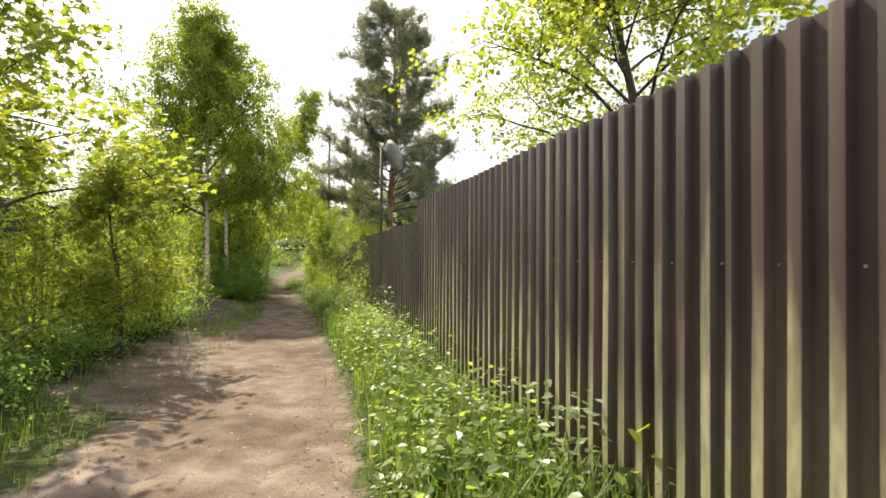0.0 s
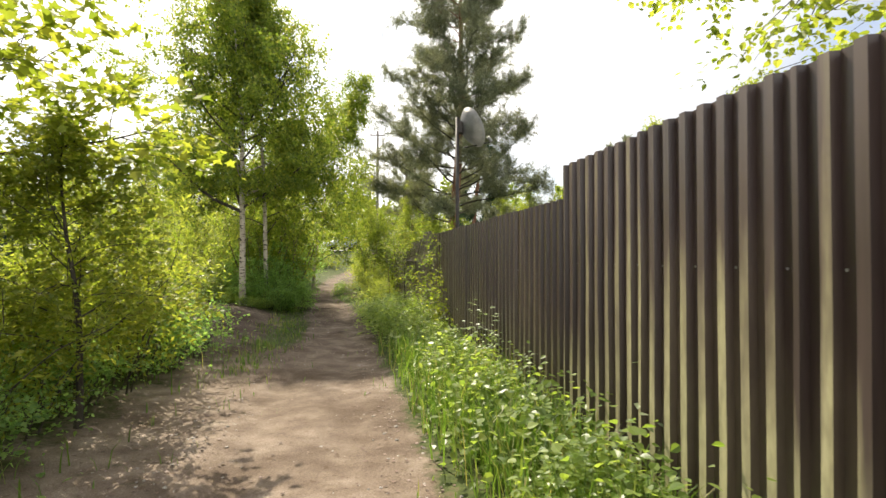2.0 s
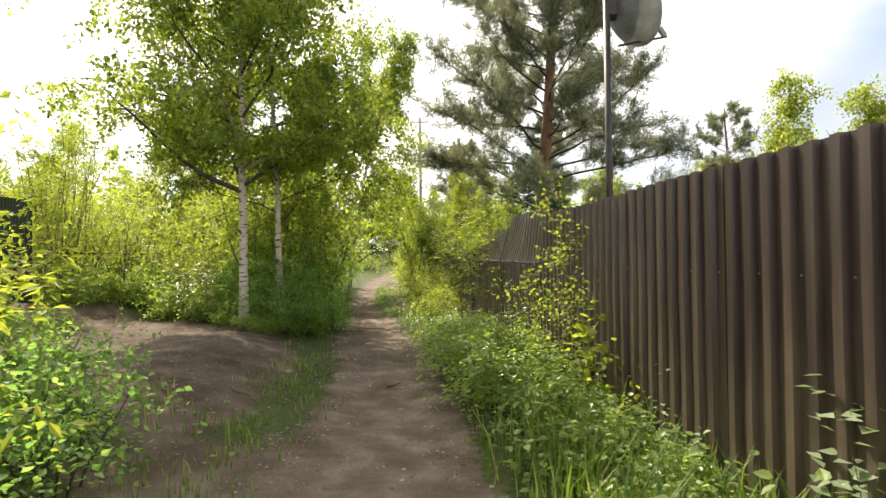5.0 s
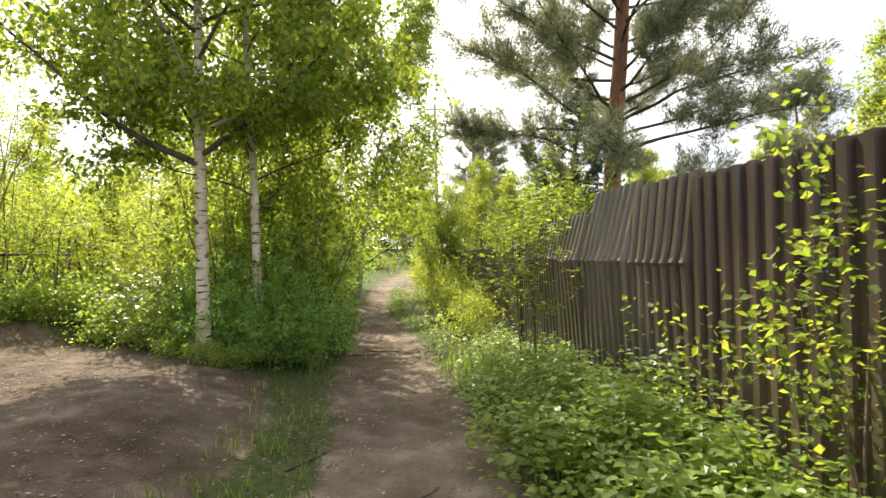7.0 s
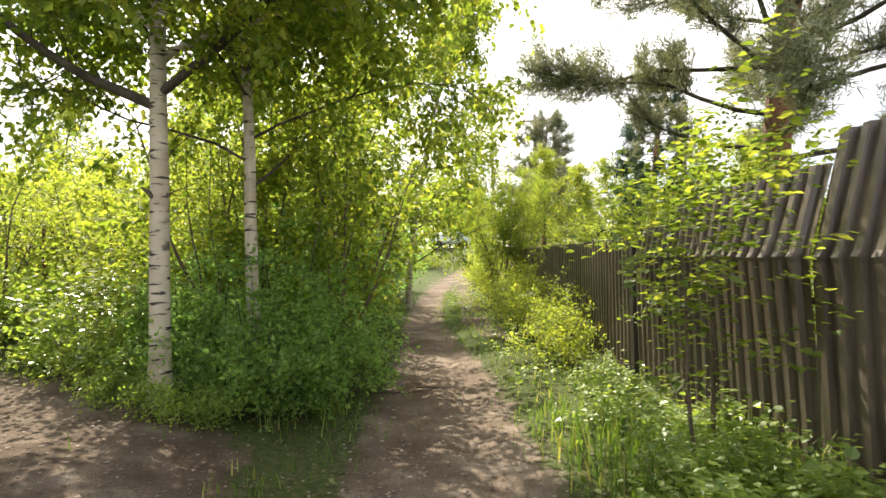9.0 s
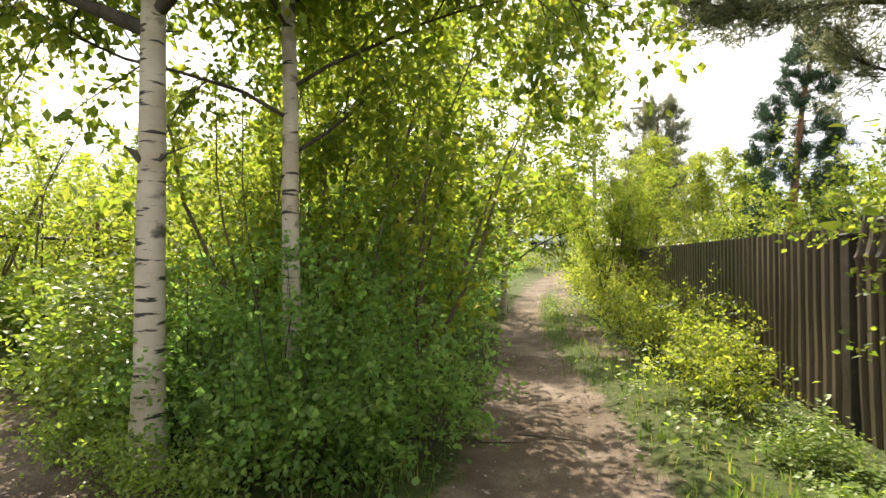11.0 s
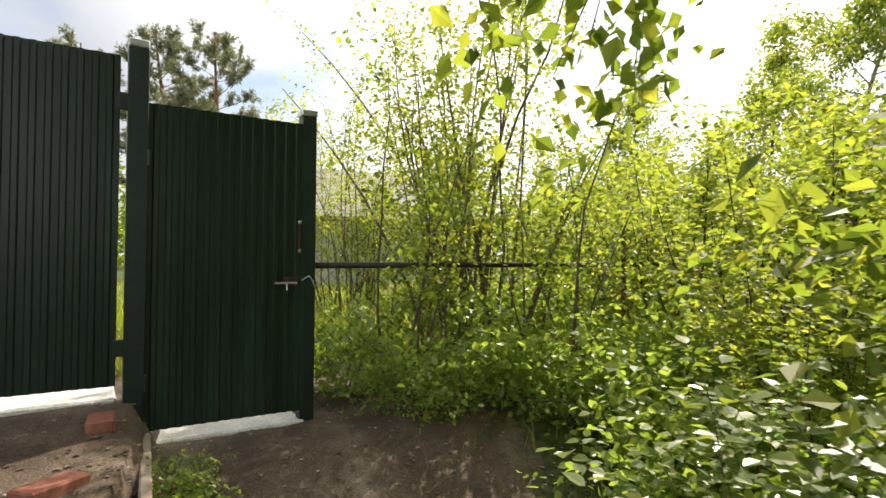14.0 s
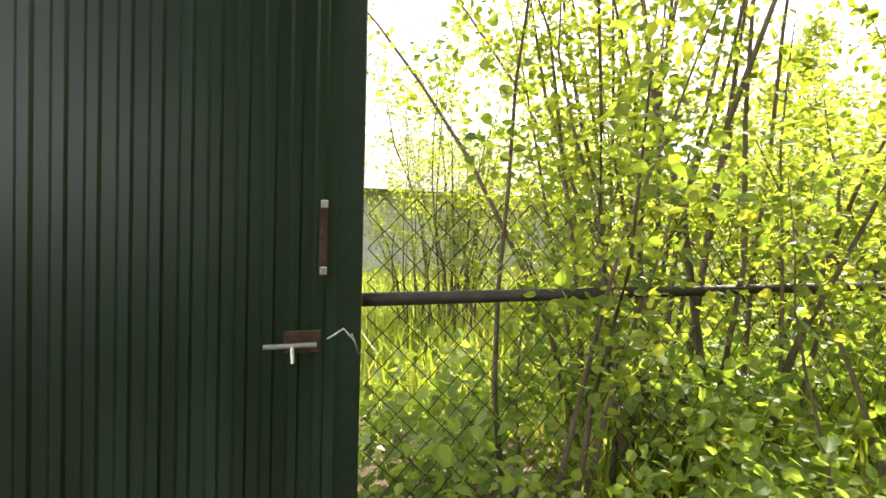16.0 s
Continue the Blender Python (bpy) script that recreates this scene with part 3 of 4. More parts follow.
latch = part("bolt_plate", block(0.1, 0.012, 0.062, 0.002, (0.795, -0.016, 1.512)), old_rust, wicket, "rusty steel bolt plate")
part("bolt", rod((0.69, -0.028, 1.535), (0.83, -0.028, 1.535), 0.007, bm=rod((0.765, -0.028, 1.535), (0.765, -0.04, 1.49), 0.006)), galvanised, latch, "worn bright bolt")
plate = part("pull", block(0.022, 0.014, 0.2, 0.004, (0.845, -0.02, 1.72)), old_rust, wicket, "brown door pull")
for z in (1.727, 1.91):
    part("screw", block(0.02, 0.006, 0.022, 0.002, (0.845, -0.03, z)), galvanised, plate, "bright square plate")
wire = Wood()
wire.stem([(0.86, -0.03, 1.55), (0.90, -0.05, 1.58), (0.93, -0.055, 1.545), (0.95, -0.03, 1.5), (0.93, -0.02, 1.56)], [0.003] * 5, 5)
piece("wire_loop", wire.mesh("wire_loop", galvanised), wicket, "twisted wire loop")
for name, x0, top in (("gate_post", -0.072, 2.85), ("gate_post", 0.918, 2.62)):
    p = tagged(new(name), "dark green square steel gate post with a tin cap", "post", "gate posts")
    p.matrix_world = GATE_POSE @ Matrix.Translation((x0, 0.0 if x0 < 0 else 0.053, 0))
    part("shaft", block(0.104 if x0 < 0 else 0.095, 0.09, top - 0.4, 0.005, (0, 0, 0.4)), green_steel, p)
    part("cap", block(0.105, 0.1, 0.045, 0.006, (0, 0, top)), galvanised, p, "dull tin cap")
    for z in (0.95, 2.2):
        if x0 < 0:
            part("hinge", rod((0.055, -0.035, z), (0.055, -0.035, z + 0.09), 0.014), green_steel, p)
main_gate = tagged(new("main_gate"), "closed dark green ribbed steel driveway gate", "gate")
main_gate.matrix_world = GATE_POSE
sheet("sheet", 2.6, 0.99, 2.80, *GRIB, gate_paint, main_gate, pose(-0.158, 0.0, 0, 0, 0, 180), wave=0.004)
for z in (1.02, 1.8, 2.7):
    part("frame_rail", block(2.58, 0.03, 0.05, 0.003, (-1.46, 0.02, z)), green_steel, main_gate)
for z in (1.15, 2.5):
    part("hinge", block(0.05, 0.05, 0.09, 0.004, (-0.145, -0.01, z)), green_steel, main_gate)
for name, x0, x1, z in (("sill", 0.0, 0.9, 0.655), ("sill", -2.8, -0.15, 0.925)):
    p = tagged(new(name), "pale concrete sill under the green gate", "sill", "gate sills")
    p.matrix_world = GATE_POSE
    part("slab", block(x1 - x0, 0.55, 0.25, 0.012, ((x0 + x1) / 2, 0.27, z - 0.25)), concrete, p)
board = tagged(new("edging_board"), "weathered board holding the driveway's edge", "board")
board.matrix_world = Matrix.Translation((-11.30, 16.56, 0)) @ Matrix.Rotation(radians(10), 4, "Z")
part("plank", block(1.3, 0.05, 0.46, 0.008, (0.65, 0, 0.28)), old_board, board)
for k in range(2):
    b = tagged(new("loose_brick"), "old red brick half sunk in sand", "brick", "loose bricks")
    x, y = (-11.0 + 0.62 * k, 16.42 - 0.02 * k)
    b.matrix_world = pose(x, y, foot(x, y) - 0.03, rng.uniform(-6, 6), rng.uniform(-6, 6), rng.uniform(0, 180))
    part("body", block(0.25, 0.12, 0.065, 0.008), brick_mat, b)

mesh_fence = tagged(new("chain_link_fence"), "rusty chain-link fence with a dark pipe rail", "fence")
mesh_fence.matrix_world = GATE_POSE
part("rail", rod((0.98, 0.06, 1.645), (5.2, 0.10, 1.66), 0.021, sides=10), dark_steel, mesh_fence, smooth=True)
for x in (4.1,):
    part("post", rod((x, 0.1, 0.4), (x, 0.1, 1.98), 0.022, sides=8), rust_mat, mesh_fence, smooth=True)
net = Wood()
for k in range(78):
    x = 1.0 + 0.052 * k
    zz = np.arange(0.55, 1.98, 0.052)
    k2 = (np.arange(len(zz)) + k) % 2
    net.stem(np.stack([x + 0.052 * k2, 0.085 + 0.006 * k2, zz], -1), np.full(len(zz), 0.0026), 3)
piece("netting", net.mesh("netting", dark_steel), mesh_fence, "rusty diamond wire netting")


# ---- plants ----
def twigs_on(rng, pts, count, lo, hi, length, lift, spread_out=1.0):
    """Side shoots along a limb: start, way and length of each."""
    out = []
    for _ in range(count):
        k = rng.uniform(lo, hi) * (len(pts) - 1)
        i = min(int(k), len(pts) - 2)
        p = pts[i] + (pts[i + 1] - pts[i]) * (k - i)
        along = unit(pts[i + 1] - pts[i])
        side = unit(np.cross(along, rng.normal(size=3)))
        out.append((p, unit(along * 0.7 + side * spread_out + np.array([0, 0, lift])), length * rng.uniform(0.6, 1.2)))
    return out


def strew(rng, lines, per_metre, jitter):
    """Places along many thin lines."""
    at, way = [], []
    for pts in lines:
        seg = np.diff(pts, axis=0)
        ln = np.linalg.norm(seg, axis=1).sum()
        n = max(2, int(ln * per_metre))
        k = rng.uniform(0.12, 1.0, n) * (len(pts) - 1)
        i = np.minimum(k.astype(int), len(pts) - 2)
        at.append(pts[i] + seg[i] * (k - i)[:, None] + rng.normal(size=(n, 3)) * jitter)
        way.append(seg[i])
    return np.concatenate(at), np.concatenate(way)


def broadleaf(kind, label, category, seed, height, radius, clear, limbs, twigs, leaf, per_metre, material, bark, trunk_r, shape=OVAL, droop=-0.3, rise=0.5, group="", flat=0.4, hang=0.45, top=0.15, jitter=0.05, shoot=0.75, lean=(0, 0), wander=0.05, leaf_label="", thick=0.42, skirt=0.0, boughs=()):
    """A tree: trunk, limbs, twigs and leaves. clear: height of the lowest limb; top: share of the radius left at the tip."""
    rng = np.random.default_rng(seed)
    thing = tagged(new(kind), label, category, group)
    trunk = curve_pts(rng, (0, 0, -0.12), (lean[0], lean[1], 1), height, 14, 0.15, wander)
    wood, twig_wood = Wood(), Wood()
    rad = trunk_r * np.linspace(1, 0.06, len(trunk)) ** 0.8
    rad[0] *= 1.3
    wood.stem(trunk, rad, 12)
    lines = [trunk[-4:]]
    # Great boughs: height, heading, rise, reach and thickness.
    for z, heading, climb, reach, thickness in boughs:
        k = z / height * (len(trunk) - 1)
        p = trunk[int(k)] + (trunk[int(k) + 1] - trunk[int(k)]) * (k - int(k))
        a = radians(heading)
        pts = curve_pts(rng, p, (math.cos(a), math.sin(a), climb), reach, 9, 0.1, 0.1)
        limb = Wood()
        limb.stem(pts, thickness * np.linspace(1, 0.25, len(pts)), 8)
        piece("bough", limb.mesh("bough", bark_dark), thing, "dark grey bough")
        for q, w, ln in twigs_on(rng, pts, twigs * 2, 0.15, 1.0, shoot * 1.2, 0.05):
            tw = curve_pts(rng, q, w, ln, 5, droop * 1.8, 0.16)
            twig_wood.stem(tw, 0.006 * np.linspace(1, 0.3, len(tw)), 3)
            lines.append(tw)
            for q2, w2, ln2 in twigs_on(rng, tw, 3, 0.25, 1.0, ln * 0.6, 0.0):
                lines.append(curve_pts(rng, q2, w2, ln2, 3, droop * 2.2, 0.15))
    for j in range(limbs):
        f = clear / height + (1 - clear / height) * ((j + 0.5) / limbs) ** 0.85
        k = f * (len(trunk) - 1)
        i = min(int(k), len(trunk) - 2)
        p = trunk[i] + (trunk[i + 1] - trunk[i]) * (k - i)
        ang = j * 2.39996 + rng.uniform(-0.4, 0.4)
        t = (f - clear / height) / (1 - clear / height)
        reach = radius * (top + (1 - top) * math.sin(math.pi * min(1, 0.35 + 0.75 * t) ** 1.0) if t < 0.87 else top + (1 - top) * (1 - t) * 2.0) * rng.uniform(0.75, 1.2)
        pts = curve_pts(rng, p, (math.cos(ang), math.sin(ang), rise + 0.5 * t), reach, 7, droop, 0.13)
        lr = max(0.008, trunk_r * (1 - 0.85 * f) * thick)
        limb = Wood()
        limb.stem(pts, lr * np.linspace(1, 0.2, len(pts)), 6)
        piece("limb", limb.mesh("limb", bark if lr > 0.03 else bark_dark), thing)
        for q, w, ln in twigs_on(rng, pts, twigs, 0.2, 1.0, shoot * (0.5 + 0.5 * reach / radius), 0.1):
            tw = curve_pts(rng, q, w, ln, 4, droop * 1.6, 0.16)
            twig_wood.stem(tw, 0.006 * np.linspace(1, 0.3, len(tw)), 3)
            lines.append(tw)
            for q2, w2, ln2 in twigs_on(rng, tw, 3, 0.25, 1.0, ln * 0.6, 0.0):
                lines.append(curve_pts(rng, q2, w2, ln2, 3, droop * 2.2, 0.15))
    piece("trunk", wood.mesh("trunk", bark), thing)
    tagged(piece("branchwork", twig_wood.mesh("branchwork", bark_dark), thing), kind="stuff")
    at, way = strew(rng, lines, per_metre, jitter)
    at, way = at[at[:, 2] > skirt], way[at[:, 2] > skirt]
    piece("crown", leaves("crown", at, leaf, material, rng, shape, flat, hang, way), thing, leaf_label)
    return thing


def shrub(label, seed, height, radius, stems, leaf, per_metre, material, shape=OVAL, category="bush", kind="bush", group="", shoots=7, droop=-0.25, stem_r=0.009, flat=0.5, hang=0.3, bare=0.12, upright=0.6, jitter=0.05, split=False, reach=None):
    """A bush of many stems from one foot."""
    rng = np.random.default_rng(seed)
    thing = tagged(new(kind), label, category, group)
    wood, lines = Wood(), []
    for j in range(stems):
        ang, out = rng.uniform(0, 2 * math.pi), radius * math.sqrt(rng.uniform(0.02, 1))
        h = height * rng.uniform(0.7, 1.1) * (1 - 0.45 * (out / radius) ** 2)
        base = np.array([0.45 * out * math.cos(ang), 0.45 * out * math.sin(ang), -0.06])
        tip = np.array([out * math.cos(ang), out * math.sin(ang), h])
        pts = curve_pts(rng, base, unit(tip - base) + np.array([0, 0, upright * 0.4]), np.linalg.norm(tip - base), 7, droop, 0.1)
        wood.stem(pts, stem_r * rng.uniform(0.7, 1.4) * np.linspace(1, 0.2, len(pts)), 5)
        if split:
            piece("stem", wood.mesh("stem", bark_brown), thing)
            wood = Wood()
        lines.append(pts[4:])
        for q, w, ln in twigs_on(rng, pts, shoots, bare, 1.0, reach or 0.42 * radius + 0.12, 0.15):
            lines.append(curve_pts(rng, q, w, ln, 3, droop * 1.5, 0.18))
    if not split:
        tagged(piece("stalkwork", wood.mesh("stalkwork", bark_dark), thing), kind="stuff")
    at, way = strew(rng, lines, per_metre, jitter)
    keep = at[:, 2] > 0.02
    piece("foliage", leaves("foliage", at[keep], leaf, material, rng, shape, flat, hang, way[keep]), thing)
    return thing


def put(thing, x, y, turn=0.0, scale=1.0, sink=0.0, tall=None, label=""):
    thing.matrix_basis = pose(x, y, foot(x, y) - sink, 0, 0, turn) @ Matrix.Diagonal((scale, scale, tall or scale, 1))
    return tagged(thing, label)


def again(thing, x, y, turn=0.0, scale=1.0, sink=0.0, tall=None, label=""):
    m = pose(x, y, foot(x, y) - sink, 0, 0, turn) @ Matrix.Diagonal((scale, scale, tall or scale, 1))
    old = thing.matrix_basis.copy()
    thing.matrix_basis = Matrix()
    made = copy_thing(thing, m)
    thing.matrix_basis = old
    return tagged(made, label)


def needles(name, at, ways, length, count, material, rng, width=0.006, spread_out=0.9):
    n = len(at)
    w = unit(np.repeat(ways, count, 0) + rng.normal(size=(n * count, 3)) * spread_out)
    p = np.repeat(at, count, 0) + rng.normal(size=(n * count, 3)) * 0.03
    side = unit(np.cross(w, rng.normal(size=(n * count, 3)))) * width
    ln = length * rng.uniform(0.7, 1.2, (n * count, 1))
    v = np.stack([p - side, p + side, p + w * ln], 1).reshape(-1, 3)
    return raw(name, v, np.arange(n * count * 3).reshape(-1, 3), material)


def pine(label, seed, height, radius, clear, trunk_r, limbs, shoots, count=9, tuft=0.11, width=0.006, kind="pine_tree", lean=(0, 0), material=None, level=0.15, dense=40):
    rng = np.random.default_rng(seed)
    thing = tagged(new(kind), label, "tree")
    trunk = curve_pts(rng, (0, 0, -0.15), (lean[0], lean[1], 1), height, 14, 0.1, 0.025)
    wood, twig_wood = Wood(), Wood()
    wood.stem(trunk, trunk_r * np.linspace(1, 0.08, len(trunk)) ** 0.75, 12)
    at, ways, twig_lines = [], [], []
    for j in range(limbs):
        f = clear / height + (0.98 - clear / height) * (j / limbs) ** 0.9
        k = f * (len(trunk) - 1)
        i = min(int(k), len(trunk) - 2)
        p = trunk[i] + (trunk[i + 1] - trunk[i]) * (k - i)
        ang = j * 2.39996 + rng.uniform(-0.5, 0.5)
        t = (f - clear / height) / (1 - clear / height)
        reach = radius * ((1.02 - 0.86 * t) if kind == 'spruce_tree' else (0.95 - 0.7 * t * t)) * rng.uniform(0.7, 1.2)
        pts = curve_pts(rng, p, (math.cos(ang), math.sin(ang), level + 0.5 * t), reach, 7, 0.15, 0.11)
        limb = Wood()
        limb.stem(pts, max(0.01, trunk_r * 0.2 * (1 - 0.7 * t)) * np.linspace(1, 0.25, len(pts)), 6)
        piece("limb", limb.mesh("limb", bark_dark if t < 0.55 else bark_pine), thing)
        for q, w, ln in twigs_on(rng, pts, max(3, int(shoots * (0.3 + reach / radius))), 0.3, 1.0, 0.55, 0.25, 0.9):
            tw = curve_pts(rng, q, w, ln * (0.4 + 0.6 * reach / radius), 4, 0.5, 0.14)
            twig_wood.stem(tw, 0.007 * np.linspace(1, 0.4, len(tw)), 3)
            twig_lines.append(tw)
        twig_lines.append(pts[-3:])
    piece("trunk", wood.mesh("trunk", bark_pine), thing, "scaly red-brown trunk")
    tagged(piece("branchwork", twig_wood.mesh("branchwork", bark_dark), thing), kind="stuff")
    at, ways = strew(rng, twig_lines, dense, 0.05)
    piece("needles", needles("needles", at, unit(ways), tuft, count, material or needle_mat, rng, width), thing)
    return thing


# Birches beside the sand patch.
put(broadleaf("birch_tree", "white-barked birch with black scars and drooping twigs", "tree", 11, 8.6, 3.2, 2.75, 40, 17, 0.07, 46, leaf_birch, bark_birch, 0.085, BROAD, -0.35, 0.55, "birches", thick=0.55, skirt=2.85, wander=0.018, hang=0.7, flat=0.25, jitter=0.06,
              boughs=((2.5, 172, 0.45, 2.7, 0.045), (2.6, -20, 0.6, 2.6, 0.04), (2.55, 125, 0.9, 2.6, 0.035), (2.9, 60, 0.7, 2.4, 0.03))), -7.97, 18.25, 20)
put(broadleaf("birch_tree", "slim white birch leaning over the track", "tree", 12, 8.4, 2.5, 1.9, 40, 17, 0.07, 56, leaf_birch, bark_birch, 0.066, OVAL, -0.65, 0.8, "birches", thick=0.3, skirt=1.7, lean=(0.03, 0.0), wander=0.025, hang=0.7, flat=0.25, jitter=0.06), -7.72, 19.1, 100)
for turn, size, z in ((205, 0.021, 1.66), (15, 0.013, 1.64), (80, 0.014, 2.35)):
    stub = Wood()
    a = radians(turn)
    out = np.array([math.cos(a), math.sin(a), 0.35])
    stub.stem([out * 0.03 + (0, 0, z - 0.03), out * 0.07 + (0, 0, z), out * 0.095 + (0, 0, z + 0.01), out * (0.12 if size > 0.02 else 0.26) + (0, 0, z + 0.02)], [size * 1.2, size, size * 0.5, size * 0.2], 7)
    piece("knot", stub.mesh("knot", bark_dark), bpy.data.objects["birch_tree"], "dark knot of a lost branch")
birch = broadleaf("birch_tree", "young birch with a loose green crown", "tree", 13, 9.0, 2.1, 1.0, 36, 14, 0.085, 42, leaf_birch, bark_birch, 0.07, OVAL, -0.5, 0.6, "birches", hang=0.6, flat=0.25, jitter=0.06)
put(birch, -10.6, 29.3, 0, 1.12)
for x, y, r, s in ((-12.2, 26.8, 70, 0.8), (-15.8, 27.5, 20, 0.9)):
    again(birch, x, y, r, s)
# Undergrowth below the birches.
hedge = shrub("dense dark green undergrowth below the birches", 21, 1.55, 0.95, 20, 0.052, 48, leaf_deep, BROAD, group="undergrowth", shoots=9)
put(hedge, -7.95, 19.7, 0, 1.0)
hedge_spots = tuple((x - (0.75 if y > 21 else 0.1), y, s) for x, y, s in ((-8.6, 19.9, 0.85), (-8.0, 20.7, 0.95), (-8.6, 21.3, 1.1), (-8.3, 22.4, 1.0), (-8.9, 22.6, 1.3), (-8.75, 23.9, 1.1), (-9.5, 25.0, 1.2), (-10.2, 26.8, 1.2),
               (-10.9, 28.8, 1.3), (-11.9, 31.5, 1.4), (-9.0, 19.8, 0.9), (-13.2, 35.5, 1.6), (-8.55, 18.95, 0.62), (-7.25, 19.0, 0.5), (-7.5, 18.7, 0.45)))
for k, (x, y, s) in enumerate(hedge_spots):
    if y < 20.7:
        again(hedge, x, y, 71 * k, s, 0.03)
for x, y, s in ((-7.6, 18.8, 0.78), (-8.4, 18.65, 0.55), (-7.38, 19.35, 0.72), (-7.45, 19.75, 0.85), (-8.1, 18.85, 0.7)):
    again(hedge, x, y, 133 * s * 7, s, 0.03)
farther = shrub("dense green undergrowth along the track", 26, 1.55, 0.95, 20, 0.07, 40, leaf_deep, OVAL, group="undergrowth", shoots=8)
put(farther, -8.9, 22.0, 0, 1.0)
for k, (x, y, s) in enumerate(hedge_spots):
    if y > 20.7:
        again(farther, x, y, 71 * k, s, 0.03)
tall = shrub("tall leafy thicket of young shoots", 22, 3.6, 1.35, 18, 0.066, 52, leaf_birch, OVAL, kind="thicket", category="thicket", group="thickets", split=True, shoots=13, bare=0.04, stem_r=0.016, upright=1.2)
put(tall, -8.35, 20.5, 0, 1.3)
for k, (x, y, s) in enumerate(((-8.9, 21.9, 1.35), (-10.2, 24.4, 1.1), (-11.9, 27.8, 1.15), (-13.2, 31.0, 1.2), (-14.8, 34.4, 1.3), (-8.5, 19.8, 0.8))):
    again(tall, x, y, 50 + 83 * k, s)
# Sunlit wood behind the mesh fence and the sand.
light = shrub("sunlit yellow-green thicket beyond the sand", 23, 2.6, 1.3, 20, 0.075, 50, leaf_light, OVAL, kind="thicket", category="thicket", group="sunlit thickets", shoots=8, stem_r=0.013, upright=1.0, flat=0.6)
put(light, -10.7, 20.4, 0, 0.85)
for k, (x, y, s) in enumerate(((-9.8, 19.6, 0.5), (-11.4, 22.4, 0.95), (-13.6, 24.4, 1.0), (-15.6, 22.4, 1.0), (-15.8, 24.6, 1.3), (-16.5, 20.3, 1.2), (-12.9, 25.6, 1.2), (-12.9, 21.4, 1.0), (-12.3, 23.6, 1.15), (-14.6, 21.2, 0.95), (-10.9, 23.6, 1.1), (-18.5, 26.5, 1.5))):
    again(light, x, y, 40 + 97 * k, s)
low = shrub("low green weeds and seedlings on the bank", 24, 0.55, 0.5, 18, 0.048, 44, leaf_weed, BROAD, kind="weed_clump", category="weeds", group="bank weeds", shoots=6, stem_r=0.003)
put(low, -9.3, 18.75, 0)
for k, (x, y, s) in enumerate(((-10.1, 18.9, 1.1), (-10.9, 19.1, 1.2), (-11.3, 18.6, 1.0), (-8.9, 18.5, 0.8), (-9.7, 19.4, 1.3), (-11.1, 19.9, 1.4), (-10.3, 20.0, 1.3), (-11.5, 18.0, 0.7), (-8.4, 18.4, 0.8), (-7.5, 18.75, 0.9),
                               (-10.55, 16.95, 0.45), (-10.75, 16.75, 0.5), (-12.3, 18.7, 1.4), (-12.6, 19.8, 1.5), (-12.2, 17.9, 1.2), (-9.0, 19.2, 1.2), (-8.6, 19.5, 1.2), (-7.75, 17.95, 0.5), (-8.2, 18.0, 0.5), (-7.4, 18.2, 0.5))):
    again(low, x, y, 67 * k, s)
gloss = shrub("young shoots with glossy leaves beside the birch", 25, 1.15, 0.4, 7, 0.06, 34, leaf_gloss, BROAD, kind="shoots", category="shrub", group="glossy shoots", split=True, shoots=7, stem_r=0.004, upright=2, flat=0.75)
put(gloss, -8.9, 18.42, 0)
again(gloss, -8.85, 18.75, 100, 0.95)
again(gloss, -9.4, 18.7, 200, 1.0)
# The clump of slender stems beside the wicket gate.
clump = shrub("clump of slender grey stems with fresh green leaves", 31, 4.4, 1.15, 32, 0.046, 56, leaf_light, OVAL, kind="tall_shrub", category="shrub", split=True, droop=-0.05, shoots=13, stem_r=0.017, upright=5, bare=0.25, flat=0.5)
put(clump, -12.55, 18.95, 0, 1.0)
again(clump, -15.6, 18.3, 220, 0.75)
sapling = shrub("thin young shrub at the gate's edge", 32, 2.7, 0.5, 5, 0.044, 60, leaf_birch, BROAD, kind="sapling", category="shrub", split=True, shoots=12, stem_r=0.011, upright=2, bare=0.15)
put(sapling, -11.95, 18.05, 0)
again(sapling, -11.45, 19.25, 90, 1.05)
# Left side of the track at the start.
maple = broadleaf("maple_tree", "spreading maple with broad yellow-green leaves", "tree", 41, 6.9, 2.7, 1.6, 33, 12, 0.115, 22, leaf_maple, bark_dark, 0.085, LOBED, -0.35, 0.5, "maples", flat=0.6, hang=0.35, jitter=0.07, shoot=0.9)
put(maple, -6.2, 8.4, 15, 0.97)
again(maple, -6.8, 4.9, 130, 0.95)
again(maple, -4.45, 9.2, 250, 0.38)
edge = shrub("yellow-green bush at the track's edge", 42, 1.9, 1.1, 22, 0.066, 46, leaf_light, NARROW, group="track-side bushes", shoots=9, upright=0.9)
put(edge, -4.9, 8.6, 0, 1.0)
# The last spot is an extra bush, added to cast shade on its neighbours.
for k, (x, y, s) in enumerate(((-4.5, 6.6, 0.9), (-5.3, 10.2, 1.1), (-6.4, 8.0, 1.3), (-6.1, 11.4, 1.1), (-4.6, 4.6, 0.95), (-7.6, 10.0, 1.5), (-7.5, 12.6, 1.2), (-6.3, 5.6, 1.4), (-5.6, 10.6, 1.2))):
    again(edge, x, y, 77 * k + 20, s)
dark = shrub("dark green bush shading the track's edge", 43, 1.0, 0.8, 18, 0.055, 44, leaf_deep, OVAL, group="track-side bushes", shoots=8)
put(dark, -4.95, 9.5, 0, 0.8)
